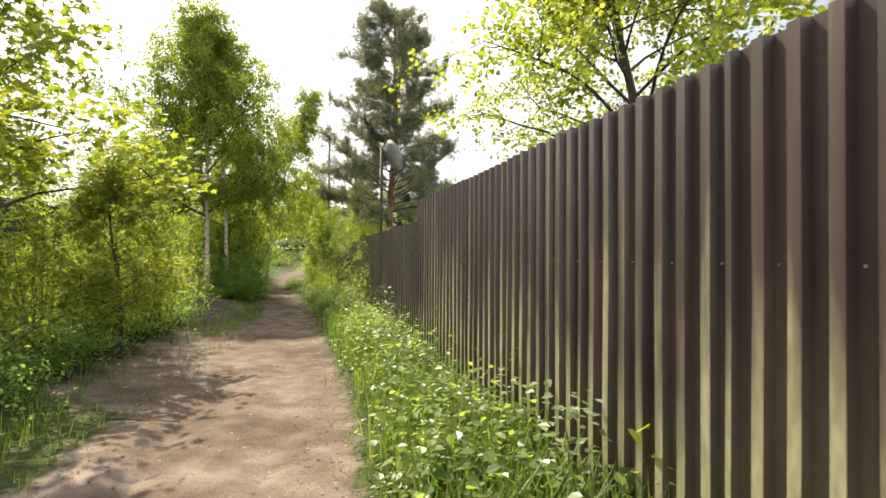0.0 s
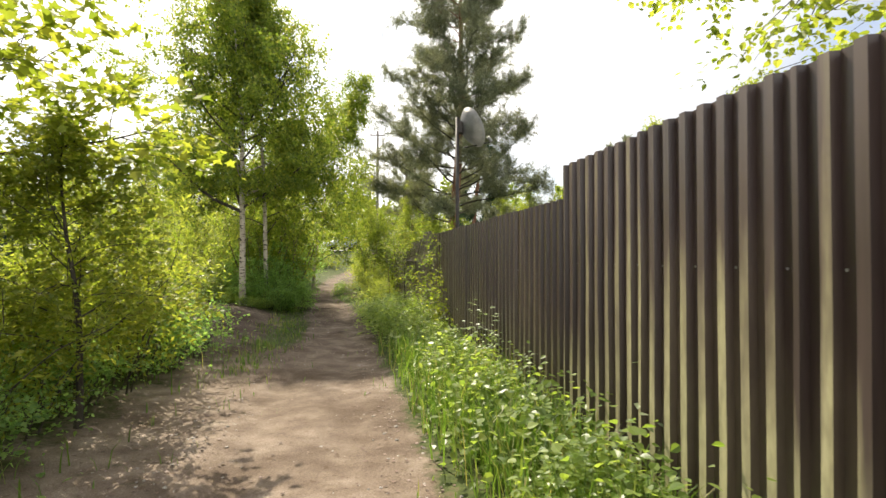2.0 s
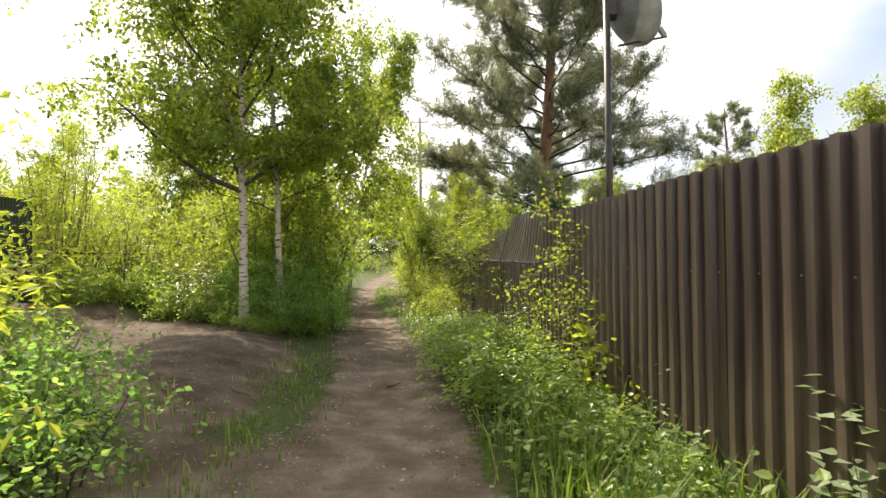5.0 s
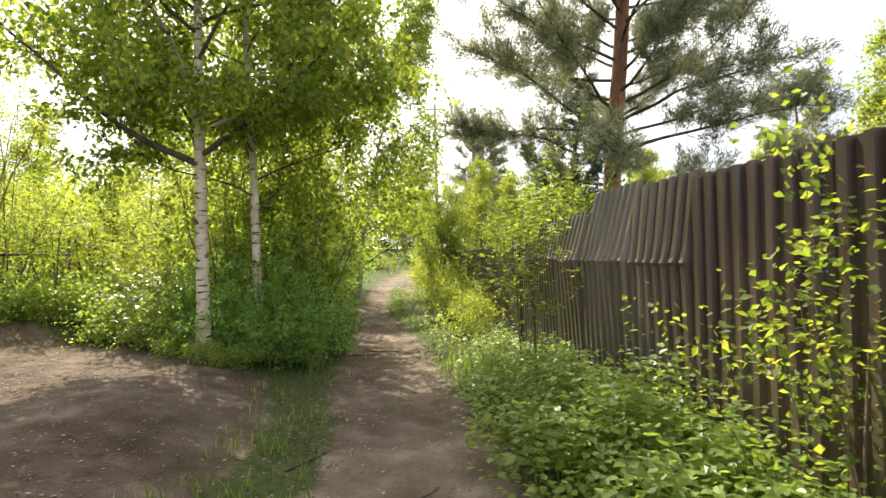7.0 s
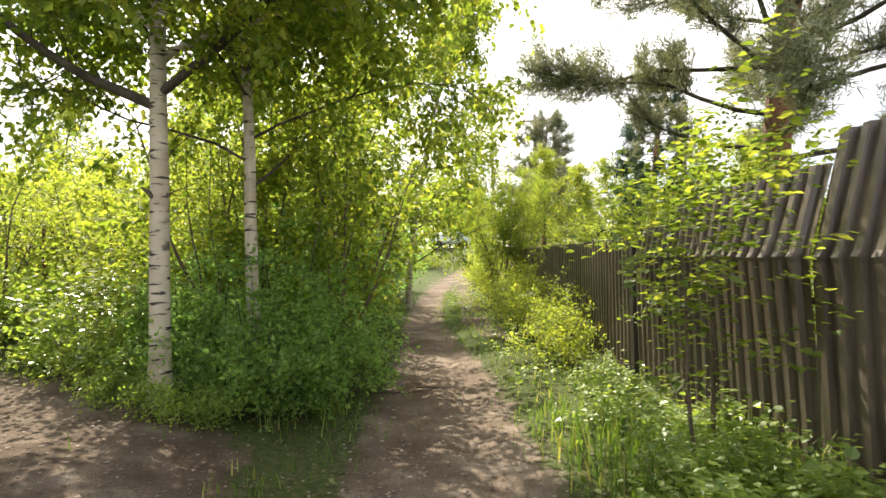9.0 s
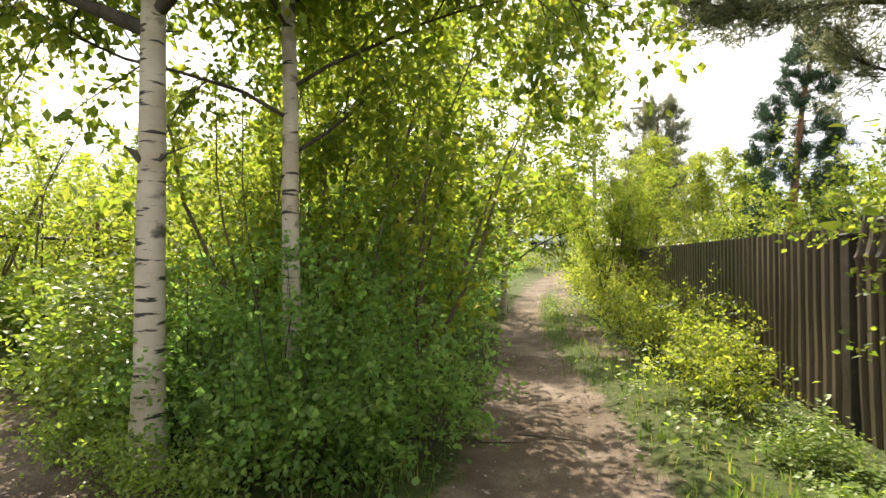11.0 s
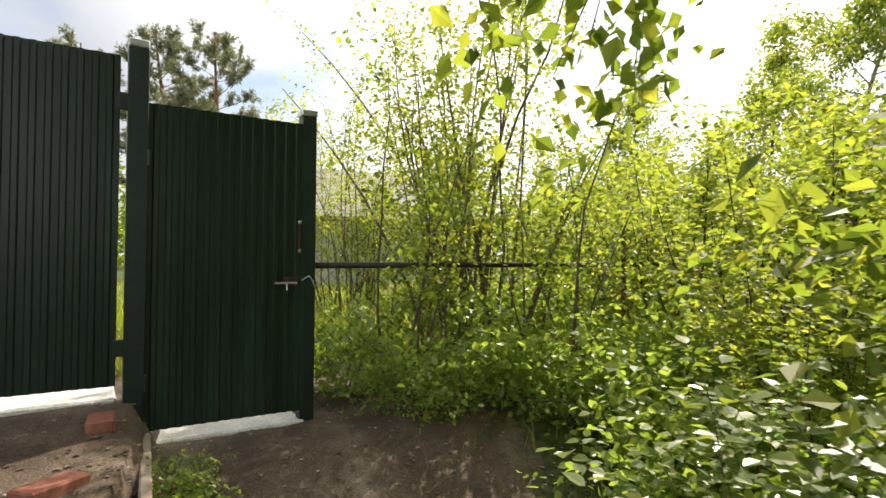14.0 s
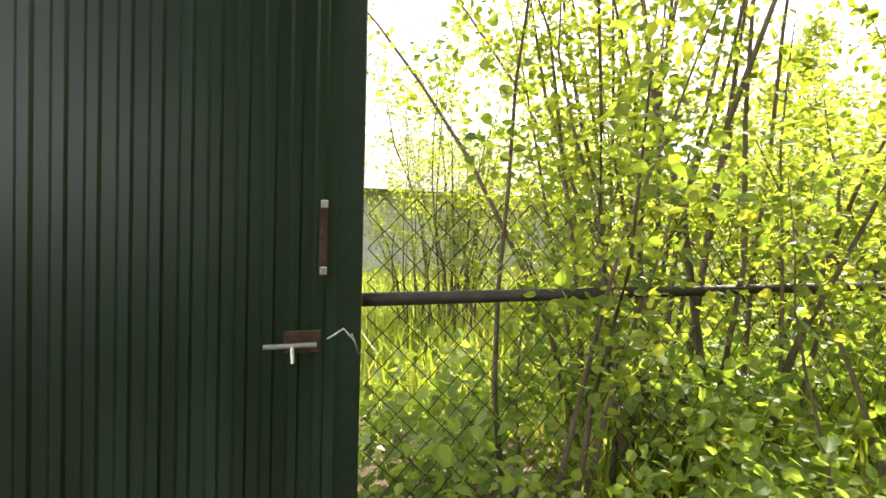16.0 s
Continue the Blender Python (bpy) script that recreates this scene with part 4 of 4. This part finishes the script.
for k, (x, y, s) in enumerate(((-4.3, 7.9, 0.8), (-5.4, 11.3, 0.95), (-3.9, 6.2, 0.8), (-5.5, 12.3, 0.9), (-6.6, 13.0, 0.9), (-3.7, 4.2, 0.8), (-5.4, 7.2, 1.1))):
    again(dark, x, y, 90 * k + 10, s)
# Behind the brown fence.
apple = broadleaf("apple_tree", "spreading apple tree over the fence", "tree", 51, 4.9, 2.55, 2.0, 30, 16, 0.056, 38, leaf_light, bark_dark, 0.10, BROAD, -0.1, 0.5, flat=0.45, hang=0.2, jitter=0.05, shoot=0.8)
put(apple, 2.35, 7.7, 30)
tall_pine = pine("tall pine with a red-brown trunk behind the fence", 61, 10.2, 2.75, 2.5, 0.17, 84, 26, 9, 0.11, 0.0065, dense=32)
put(tall_pine, -2.95, 21.9, 0)
again(tall_pine, -9.2, 43.0, 140, 0.85)
far_pine = pine("slender pine above the gate", 62, 9.5, 2.4, 3.2, 0.15, 34, 11, 5, 0.17, 0.02, dense=30)
put(far_pine, -38.5, 13.6, 0, 1.35)
again(far_pine, -37.2, 15.4, 80, 1.25)
again(far_pine, -43.0, 6.8, 140, 1.4)
again(far_pine, 4.0, 33.5, 200, 0.8)
spruce = pine("dark conical spruce behind the low fence", 63, 8.2, 1.9, 0.8, 0.14, 62, 11, 9, 0.085, 0.009, "spruce_tree", material=spruce_mat, level=-0.25, dense=62)
put(spruce, -4.2, 36.5, 0, 1.15)
yonder = broadleaf("young_tree", "light green young tree beyond the fence", "tree", 64, 7.0, 1.8, 0.8, 26, 11, 0.10, 30, leaf_light, bark_dark, 0.07, OVAL, -0.2, 0.7, "trees beyond the fence", hang=0.4, flat=0.35, jitter=0.09)
put(yonder, 7.6, 25.2, 0, 1.05)
for k, (x, y, s) in enumerate(((5.7, 25.9, 0.8), (10.2, 25.0, 1.15), (4.6, 30.5, 1.0), (13.0, 24.0, 1.15), (2.6, 34.9, 0.75), (-0.8, 37.0, 0.8), (-5.6, 45.0, 0.9), (-1.5, 28.8, 0.55), (4.2, 28.0, 0.62), (6.4, 28.6, 0.85), (8.6, 27.0, 1.0), (2.6, 29.5, 0.55), (1.0, 30.5, 0.5), (-0.6, 31.5, 0.55), (-8.6, 40.5, 0.85), (-15.5, 68.0, 0.9), (-18.5, 63.0, 0.8), (-6.6, 37.5, 0.7), (-21.5, 47.0, 1.1), (-24.0, 40.0, 1.1), (-11.5, 58.0, 1.0), (-19.5, 30.0, 1.0), (-22.5, 27.5, 0.9), (-27, 24, 0.7))):
    again(yonder, x, y, 61 * k, s)
# Saplings and climbers along the fence.
put(shrub("young sapling with broad leaves by the fence", 71, 2.6, 0.3, 2, 0.06, 52, leaf_birch, BROAD, flat=0.75, reach=0.95, droop=-0.1, kind="sapling", category="shrub", split=True, shoots=20, stem_r=0.014, upright=2.5, bare=0.35), -3.98, 18.45, 0, 1.05)
put(shrub("upright leafy shoots against the fence", 72, 1.95, 0.6, 12, 0.046, 44, leaf_birch, OVAL, kind="shoots", category="shrub", split=True, shoots=12, stem_r=0.006, upright=2.2, bare=0.1), -2.38, 15.05, 0)
put(shrub("yellowing broad-leaved shrub by the fence", 73, 1.0, 0.45, 8, 0.085, 24, leaf_light, BROAD, split=True, shoots=5, stem_r=0.006, upright=1.3), -2.05, 14.45, 0)
pale = shrub("pale-leaved weed catching the light", 74, 0.95, 0.22, 4, 0.075, 26, leaf_pale, OVAL, kind="weed", category="weeds", group="pale weeds", shoots=5, stem_r=0.004, upright=2, flat=0.8)
put(pale, 0.85, 6.1, 0)
for k, (x, y, s) in enumerate(((0.15, 8.45, 1.0), (-0.05, 9.4, 1.15), (-0.35, 9.9, 1.0), (-0.9, 11.2, 1.1), (-1.15, 12.1, 1.1), (0.65, 7.0, 0.75), (-0.5, 10.7, 0.8), (-0.75, 10.2, 0.7), (-1.75, 13.6, 0.8), (1.02, 4.75, 0.85))):
    again(pale, x, y, 55 * k, s)
put(shrub("yellow-green shoot at the fence's foot", 75, 0.62, 0.15, 3, 0.085, 24, leaf_light, BROAD, kind="weed", category="weeds", shoots=3, stem_r=0.004, upright=2), 1.28, 4.55, 0)
elder = shrub("lush ground elder mounding against the fence", 76, 0.5, 0.5, 20, 0.054, 50, leaf_weed, BROAD, kind="weed_clump", category="weeds", group="weeds along the fence", shoots=5, stem_r=0.003, flat=0.75, hang=0.15)
put(elder, -3.0, 15.6, 0)
for k, (s, b, size) in enumerate(((5.0, -0.55, 0.8), (5.6, -0.4, 0.9), (5.9, -0.85, 1.0), (6.4, -0.45, 1.0), (6.9, -0.9, 1.1), (7.3, -0.45, 1.1), (7.6, -1.0, 1.0), (8.0, -0.6, 1.0), (8.5, -1.0, 0.9), (8.6, -0.45, 0.9),
                                  (9.2, -0.7, 0.8), (9.9, -0.5, 0.8), (4.2, -0.5, 0.75), (3.4, -0.45, 0.7), (-1.6, -0.5, 0.8), (-2.6, -0.6, 0.7), (-3.6, -0.5, 0.8), (-4.4, -0.7, 0.7), (0.6, -0.5, 0.7), (2.1, -0.6, 0.7), (10.9, -0.7, 0.7), (12.0, -0.6, 0.6))):
    q = fence_at(s, b)
    again(elder, q[0], q[1], 47 * k, size)
roadside = shrub("bright bush between the track and the fence", 81, 1.25, 0.95, 20, 0.065, 40, leaf_light, OVAL, group="roadside bushes", shoots=8)
put(roadside, -5.5, 23.2, 0, 0.75)
for k, (x, y, s) in enumerate(((-6.2, 24.4, 0.75), (-6.3, 25.9, 0.8), (-7.1, 26.9, 0.75), (-7.2, 28.6, 1.0), (-8.0, 30.4, 1.0), (-8.9, 33.0, 1.1), (-10.2, 36.8, 1.2), (-11.4, 40.5, 1.3), (-5.4, 21.9, 0.6), (-13.0, 46.0, 1.4), (-19.6, 49.0, 1.3), (-20.5, 56.5, 1.3), (-22, 58, 1.5))):
    again(roadside, x, y, 73 * k, s)
put(shrub("slim many-stemmed rowan by the track", 82, 5.6, 1.25, 14, 0.085, 90, leaf_birch, NARROW, kind="rowan_tree", category="tree", split=True, shoots=22, stem_r=0.026, upright=2.2, bare=0.36), -8.15, 31.0, 0, 1.0)
again(tall, -3.2, 20.9, 30, 0.85)
again(tall, -4.0, 24.5, 130, 0.85)
again(tall, -5.4, 27.5, 210, 0.8)


# ---- ground cover ----
def scatter(rng, n, x0, x1, y0, y1, want):
    x, y = rng.uniform(x0, x1, n), rng.uniform(y0, y1, n)
    keep = rng.uniform(size=n) < want(x, y)
    x, y = x[keep], y[keep]
    return np.stack([x, y, land(x, y)], -1)


def beside_fence(x, y):
    return (np.stack([x, y], -1) - FENCE_A) @ FENCE_N


def blades(name, at, height, rng, material, width=0.006):
    n = len(at)
    ang = rng.uniform(0, 2 * np.pi, n)
    h = height * rng.uniform(0.45, 1.3, n)
    lean = rng.uniform(0.1, 0.75, n) * h
    side = np.stack([-np.sin(ang), np.cos(ang), 0 * ang], -1) * (width * rng.uniform(0.6, 1.4, n))[:, None]
    way = np.stack([np.cos(ang), np.sin(ang), 0 * ang], -1)
    mid = at + way * (lean * 0.3)[:, None] + np.array([0, 0, 1.0]) * (h * 0.6)[:, None]
    tip = at + way * lean[:, None] + np.array([0, 0, 1.0]) * h[:, None]
    v = np.stack([at - side, at + side, mid + side * 0.8, mid - side * 0.8, tip], 1)
    b = (np.arange(n) * 5)[:, None]
    return raw(name, v.reshape(-1, 3), [b + np.array([[0, 1, 2, 3]]), b + np.array([[3, 2, 4]])], material)


def verge_want(x, y):
    d, half = to_track(x, y)
    back = beside_fence(x, y)
    patch = 0.35 + 0.9 * value_noise(x * 1.1, y * 1.1, 21)
    return smooth(half + 0.0, half + 0.5, -d) * (back < -0.04) * patch * (1 - 0.88 * smooth(18.8, 20.5, y))


def left_want(x, y):
    d, half = to_track(x, y)
    sand = smooth(13.2, 14.4, y + 0.35 * (x + 6)) * smooth(19.0, 18.2, y + 0.12 * (x + 8))
    shoulder = 0.85 * smooth(half + 1.7, half + 0.9, d) * smooth(6.0, 8.0, y) * smooth(14.0, 13.0, y)
    return smooth(half + 0.05, half + 0.6, d) * (1 - sand) * (1 - shoulder) * np.clip(value_noise(x * 1.3, y * 1.3, 22) * 1.6 - 0.25, 0, 1)


def tuft_want(x, y):
    """Thin tufts at the borders of the track and on the sand."""
    d, half = to_track(x, y)
    edge_band = np.exp(-(((np.abs(d) - half - 0.12) / 0.25) ** 2))
    lawn = smooth(22, 24, y) * np.exp(-(((d + half + 0.25) / 0.3) ** 2))
    return np.clip(value_noise(x * 1.7, y * 1.7, 23) * 2 - 0.8, 0, 1) * (0.7 * edge_band + 0.015) + lawn * 0.8


rng = np.random.default_rng(99)


def along_fence(n, want):
    s, b = rng.uniform(-7.2, 26, n), rng.uniform(-2.9, -0.05, n)
    p = FENCE_A + s[:, None] * FENCE_D + b[:, None] * FENCE_N
    keep = rng.uniform(size=n) < want(p[:, 0], p[:, 1])
    p = p[keep]
    return np.concatenate([p, land(p[:, 0], p[:, 1])[:, None]], 1)


at = along_fence(75000, lambda x, y: verge_want(x, y) * (1 - 0.6 * smooth(12.5, 14.5, y) * smooth(20, 18.5, y)))
tagged(new("verge_grass", blades("verge_grass", at, 0.38 * (1 - 0.7 * smooth(18, 20, at[:, 1])), rng, grass_mat)), "long green grass on the fence side of the track", "grass", kind="stuff")
herbs = along_fence(30000, lambda x, y: verge_want(x, y) * np.clip(value_noise(x * 0.9, y * 0.9, 31) * 1.8 - 0.2, 0, 1))
up = rng.uniform(0.05, 0.42, len(herbs)) * (1 + 0.45 * smooth(14, 11, herbs[:, 1]))
herbs3 = np.concatenate([herbs + np.stack([rng.normal(size=len(herbs)) * 0.05, rng.normal(size=len(herbs)) * 0.05, up * k], -1) for k in (0.35, 0.7, 1.0)])
herbs3 = herbs3[beside_fence(herbs3[:, 0], herbs3[:, 1]) < -0.05]
tagged(new("verge_herbs", leaves("verge_herbs", herbs3, 0.062, leaf_weed, rng, BROAD, 0.68, 0.2)), "leafy green herbs growing along the fence", "herbs", kind="stuff")
at = scatter(rng, 42000, -24, -11.9, 12, 27, lambda x, y: 0.9 * (value_noise(x, y, 41) > 0.25))
tagged(new("meadow_grass", blades("meadow_grass", at, 0.5, rng, meadow_mat, 0.011)), "tall sunlit grass behind the chain-link fence", "grass", kind="stuff")
at = scatter(rng, 60000, -12, -2, 2.5, 34, left_want)
tagged(new("bank_grass", blades("bank_grass", at, 0.22, rng, grass_mat)), "thin grass below the bushes", "grass", kind="stuff")
at = scatter(rng, 26000, -12, -2, 2.5, 30, left_want)
at[:, 2] += rng.uniform(0.03, 0.28, len(at))
tagged(new("bank_herbs", leaves("bank_herbs", at, 0.06, leaf_deep, rng, BROAD, 0.7, 0.2)), "low herbs below the bushes", "herbs", kind="stuff")
at = scatter(rng, 80000, -13, 1.5, 2.5, 36, tuft_want)
tagged(new("track_grass", blades("track_grass", at, 0.10, rng, grass_mat, 0.004)), "short grass tufts at the track's borders", "grass", kind="stuff")


def slope_want(x, y):
    d, half = to_track(x, y)
    return np.exp(-(((d - half - 0.45) / 0.32) ** 2)) * np.clip(value_noise(x * 2.1, y * 2.1, 24) * 2.2 - 0.7, 0, 1) * smooth(10, 12, y)


at = scatter(rng, 60000, -8.5, -3.5, 10, 19.5, slope_want)
tagged(new("slope_grass", blades("slope_grass", at[::3], 0.10, rng, grass_mat, 0.005)), "uneven grass tufts between the track and the sand", "grass", kind="stuff")


def litter_want(x, y):
    d, half = to_track(x, y)
    return 0.12 + 0.9 * np.exp(-(((np.abs(d) - half) / 0.3) ** 2))


at = np.concatenate([scatter(rng, 42000, -12.5, 1.5, 2.5, 26, litter_want), scatter(rng, 9000, -11.6, -5.2, 12.5, 19, lambda x, y: 0.8 + 0 * x)])
at[:, 2] += 0.006
tagged(new("leaf_litter", leaves("leaf_litter", at, 0.032, litter_mat, rng, OVAL, 0.93, 0.0)), "dry leaves and chips strewn over the ground", "litter", kind="stuff")
ico = bmesh.new()
bmesh.ops.create_icosphere(ico, subdivisions=1, radius=1)
ico_v, ico_f = np.array([v.co[:] for v in ico.verts]), np.array([[v.index for v in f.verts] for f in ico.faces])
ico.free()
at = scatter(rng, 26000, -12.5, 1.5, 2.5, 24, lambda x, y: 0.03 + 0.5 * np.exp(-(((np.abs(to_track(x, y)[0]) - to_track(x, y)[1] * 0.9) / 0.35) ** 2)))
size = 0.005 + 0.016 * rng.uniform(0, 1, len(at)) ** 2.5
v = at[:, None] + ico_v[None] * size[:, None, None] * rng.uniform(0.6, 1.2, (len(at), 1, 3)) * np.array([1, 1, 0.6])
tagged(new("pebbles", raw("pebbles", v.reshape(-1, 3), ((np.arange(len(at)) * len(ico_v))[:, None, None] + ico_f[None]).reshape(-1, 3), stone_mat)), "small stones and clods on the sandy track", "pebbles", kind="stuff")
for x, y, turn, ln in ((-6.45, 20.55, 10, 0.55), (-5.35, 16.0, 60, 0.4), (-5.7, 14.6, -40, 0.6), (-6.9, 20.2, -5, 0.7), (-2.4, 6.6, 5, 0.7), (-4.4, 15.7, 75, 0.25)):
    st = Wood()
    pts = curve_pts(rng, (-ln / 2, 0, 0), (1, 0, 0), ln, 6, 0, 0.12)
    pts[:, 2] = 0.008
    st.stem(pts, 0.008 * np.linspace(1, 0.5, 7), 5)
    tagged(piece("stick", st.mesh("stick", bark_dark), m=pose(x, y, foot(x, y) + 0.004, 0, 0, turn)), "dry dead stick lying on the sand", "stick", "fallen sticks")

# ---- distance ----
n = 150
wood, spots = Wood(), []
for k in range(n):
    ang, r = rng.uniform(-2.0, 2.0), rng.uniform(62, 120)
    x, y = -6 + r * math.sin(-ang - 0.35), 16 + r * math.cos(ang + 0.35)
    h, z = rng.uniform(7, 13), foot(x, y)
    wood.stem(curve_pts(rng, (x, y, z - 0.3), (0, 0, 1), h * 0.9, 5, 0, 0.03), 0.14 * np.linspace(1, 0.2, 6), 5)
    m = 420
    t = rng.uniform(0.08, 1, m)
    rr = h * 0.27 * np.sqrt(rng.uniform(0, 1, m)) * np.sin(np.pi * np.clip(0.22 + 0.76 * t, 0, 1))
    a2 = rng.uniform(0, 2 * np.pi, m)
    spots.append(np.stack([x + rr * np.cos(a2), y + rr * np.sin(a2), z + h * t], -1) + rng.normal(size=(m, 3)) * 0.2)
woods = tagged(new("far_woods"), "distant mixed wood", "wood", kind="stuff")
piece("trunks", wood.mesh("trunks", bark_dark), woods)
piece("foliage", leaves("foliage", np.concatenate(spots), 0.7, leaf_birch, rng, OVAL, 0.3, 0.3), woods)

house = tagged(new("house"), "grey plastered country house behind the shrubs", "house")
house.matrix_world = pose(-25.5, 18.5, foot(-25.5, 18.5) - 0.2, 0, 0, 100)
part("wall", block(8.0, 6.0, 2.4, 0.01), wall_grey, house)
bm = bmesh.new()
vs = [bm.verts.new(p) for p in ((-4.4, -3.5, 2.35), (4.4, -3.5, 2.35), (4.4, 3.5, 2.35), (-4.4, 3.5, 2.35), (-4.4, 0, 4.1), (4.4, 0, 4.1))]
for f in ((0, 1, 5, 4), (2, 3, 4, 5), (1, 2, 5), (3, 0, 4), (3, 2, 1, 0)):
    bm.faces.new([vs[i] for i in f])
part("roof", bm, roof_grey, house)
for x in (-2.2, 0.4, 2.6):
    w = part("window", block(1.1, 0.06, 1.0, 0.01, (x, 3.02, 0.65)), white_paint, house)
    part("pane", block(0.9, 0.02, 0.8, 0.004, (x, 3.06, 0.75)), glass_m, w)
shed = tagged(new("shed"), "low shed with a brown roof behind the fence", "shed")
shed.matrix_world = pose(-9.2, 40.5, foot(-9.2, 40.5) - 0.1, 0, 0, 20)
part("wall", block(3.2, 2.4, 1.75, 0.01), old_fence_paint, shed)
part("roof", block(3.6, 2.8, 0.12, 0.02, (0, 0, 1.75)), brown_roof, shed)

car = tagged(new("parked_car"), "pale blue-grey car parked beyond the bend", "car")
CAR = (-22.0, 65.5)
car.matrix_world = pose(CAR[0], CAR[1], foot(*CAR) + 0.02, 0, 0, 40)
bm = bmesh.new()
prof = ((-2.1, 0.3), (-2.1, 0.75), (-1.3, 0.9), (-0.75, 1.4), (0.8, 1.42), (1.5, 0.95), (2.05, 0.85), (2.1, 0.3))
a = [bm.verts.new((x, -0.82, z)) for x, z in prof]
b = [bm.verts.new((x, 0.82, z)) for x, z in prof]
bm.faces.new(a)
bm.faces.new(b[::-1])
for k in range(len(prof)):
    bm.faces.new((a[k], b[k], b[(k + 1) % len(prof)], a[(k + 1) % len(prof)]))
bmesh.ops.recalc_face_normals(bm, faces=bm.faces)
bmesh.ops.bevel(bm, geom=list(bm.edges), offset=0.06, segments=2, affect="EDGES")
part("body", bm, car_paint, car, smooth=True)
for x, y in ((-1.3, -0.8), (1.3, -0.8), (-1.3, 0.8), (1.3, 0.8)):
    part("wheel", rod((x, y - 0.1, 0.3), (x, y + 0.1, 0.3), 0.31, sides=16), rubber, car)
for y in (-0.835, 0.835):
    part("side_window", block(1.7, 0.01, 0.34, 0.004, (0.05, y, 0.98)), glass_m, car)
part("windscreen", block(0.01, 1.3, 0.42, 0.004, (-1.1, 0, 0.95)), glass_m, car)

# ---- dish, poles and cables ----
dish = tagged(new("satellite_dish"), "grey satellite dish on a dark steel pole", "satellite dish")
dish.matrix_world = pose(-2.0, 15.2, 0)
part("pole", rod((0, 0, 0), (0, 0, 4.1), 0.034, sides=10), dark_steel, dish, "dark steel pole", smooth=True)
bm = bmesh.new()
rings = []
for k in range(7):
    r = 0.44 * k / 6
    rings.append([bm.verts.new((r * math.cos(j * math.tau / 24), r * math.sin(j * math.tau / 24) * 1.08, 0.28 * r * r / 0.194)) for j in range(24)] if k else [bm.verts.new((0, 0, 0))])
for j in range(24):
    bm.faces.new((rings[0][0], rings[1][j], rings[1][(j + 1) % 24]))
    for k in range(1, 6):
        bm.faces.new((rings[k][j], rings[k + 1][j], rings[k + 1][(j + 1) % 24], rings[k][(j + 1) % 24]))
bmesh.ops.solidify(bm, geom=list(bm.faces), thickness=0.012)
DISH = Matrix.Translation((0.10, 0.10, 3.86)) @ Vector((0.78, 0.55, 0.42)).to_track_quat("Z", "Y").to_matrix().to_4x4() @ Matrix.Scale(0.82, 4)
part("reflector", bm, dish_mat, dish, "matt grey reflector", DISH, True)
part("bracket", block(0.1, 0.16, 0.22, 0.01, (0.05, 0.05, 3.8)), dark_steel, dish)
part("arm", rod((0.12, 0.12, 3.55), (0.62, 0.46, 3.72), 0.012), dark_steel, dish)
part("receiver", rod((0.60, 0.44, 3.72), (0.54, 0.40, 3.80), 0.03), dish_mat, dish)


def utility_pole(x, y, h):
    p = tagged(new("utility_pole"), "weathered wooden power-line pole with a crossbar", "pole", "power-line poles")
    p.matrix_world = pose(x, y, foot(x, y) - 0.2, 0, 0, 15)
    part("shaft", rod((0, 0, 0), (0, 0, h), 0.14, 0.09, 10), pole_wood, p, smooth=True)
    part("crossbar", block(1.3, 0.09, 0.09, 0.01, (0, 0, h - 0.4)), pole_wood, p)
    for k in (-0.55, 0, 0.55):
        part("insulator", rod((k, 0, h - 0.31), (k, 0, h - 0.15), 0.04, 0.03), dish_mat, p)
    return p


P1, P2 = (-13.5, 50.1), (9.5, -28.0)
H1 = 12.3
utility_pole(P1[0], P1[1], H1)
utility_pole(P2[0], P2[1], 12.0)
utility_pole(-9.6, 44.0, 9.0)
for k in (-0.55, 0, 0.55):
    w = Wood()
    t = np.linspace(0, 1, 30)
    x = P1[0] + (P2[0] - P1[0]) * t + k * math.cos(radians(15))
    y = P1[1] + (P2[1] - P1[1]) * t + k * math.sin(radians(15))
    z0, z1 = foot(*P1) + H1 - 0.4, foot(*P2) + 11.6
    z = z0 + (z1 - z0) * t - 4 * 1.3 * t * (1 - t)
    w.stem(np.stack([x, y, z], -1), np.full(30, 0.012), 5)
    tagged(piece("cable", w.mesh("cable", wire_mat)), "black overhead power cable", "cable", "overhead cables")
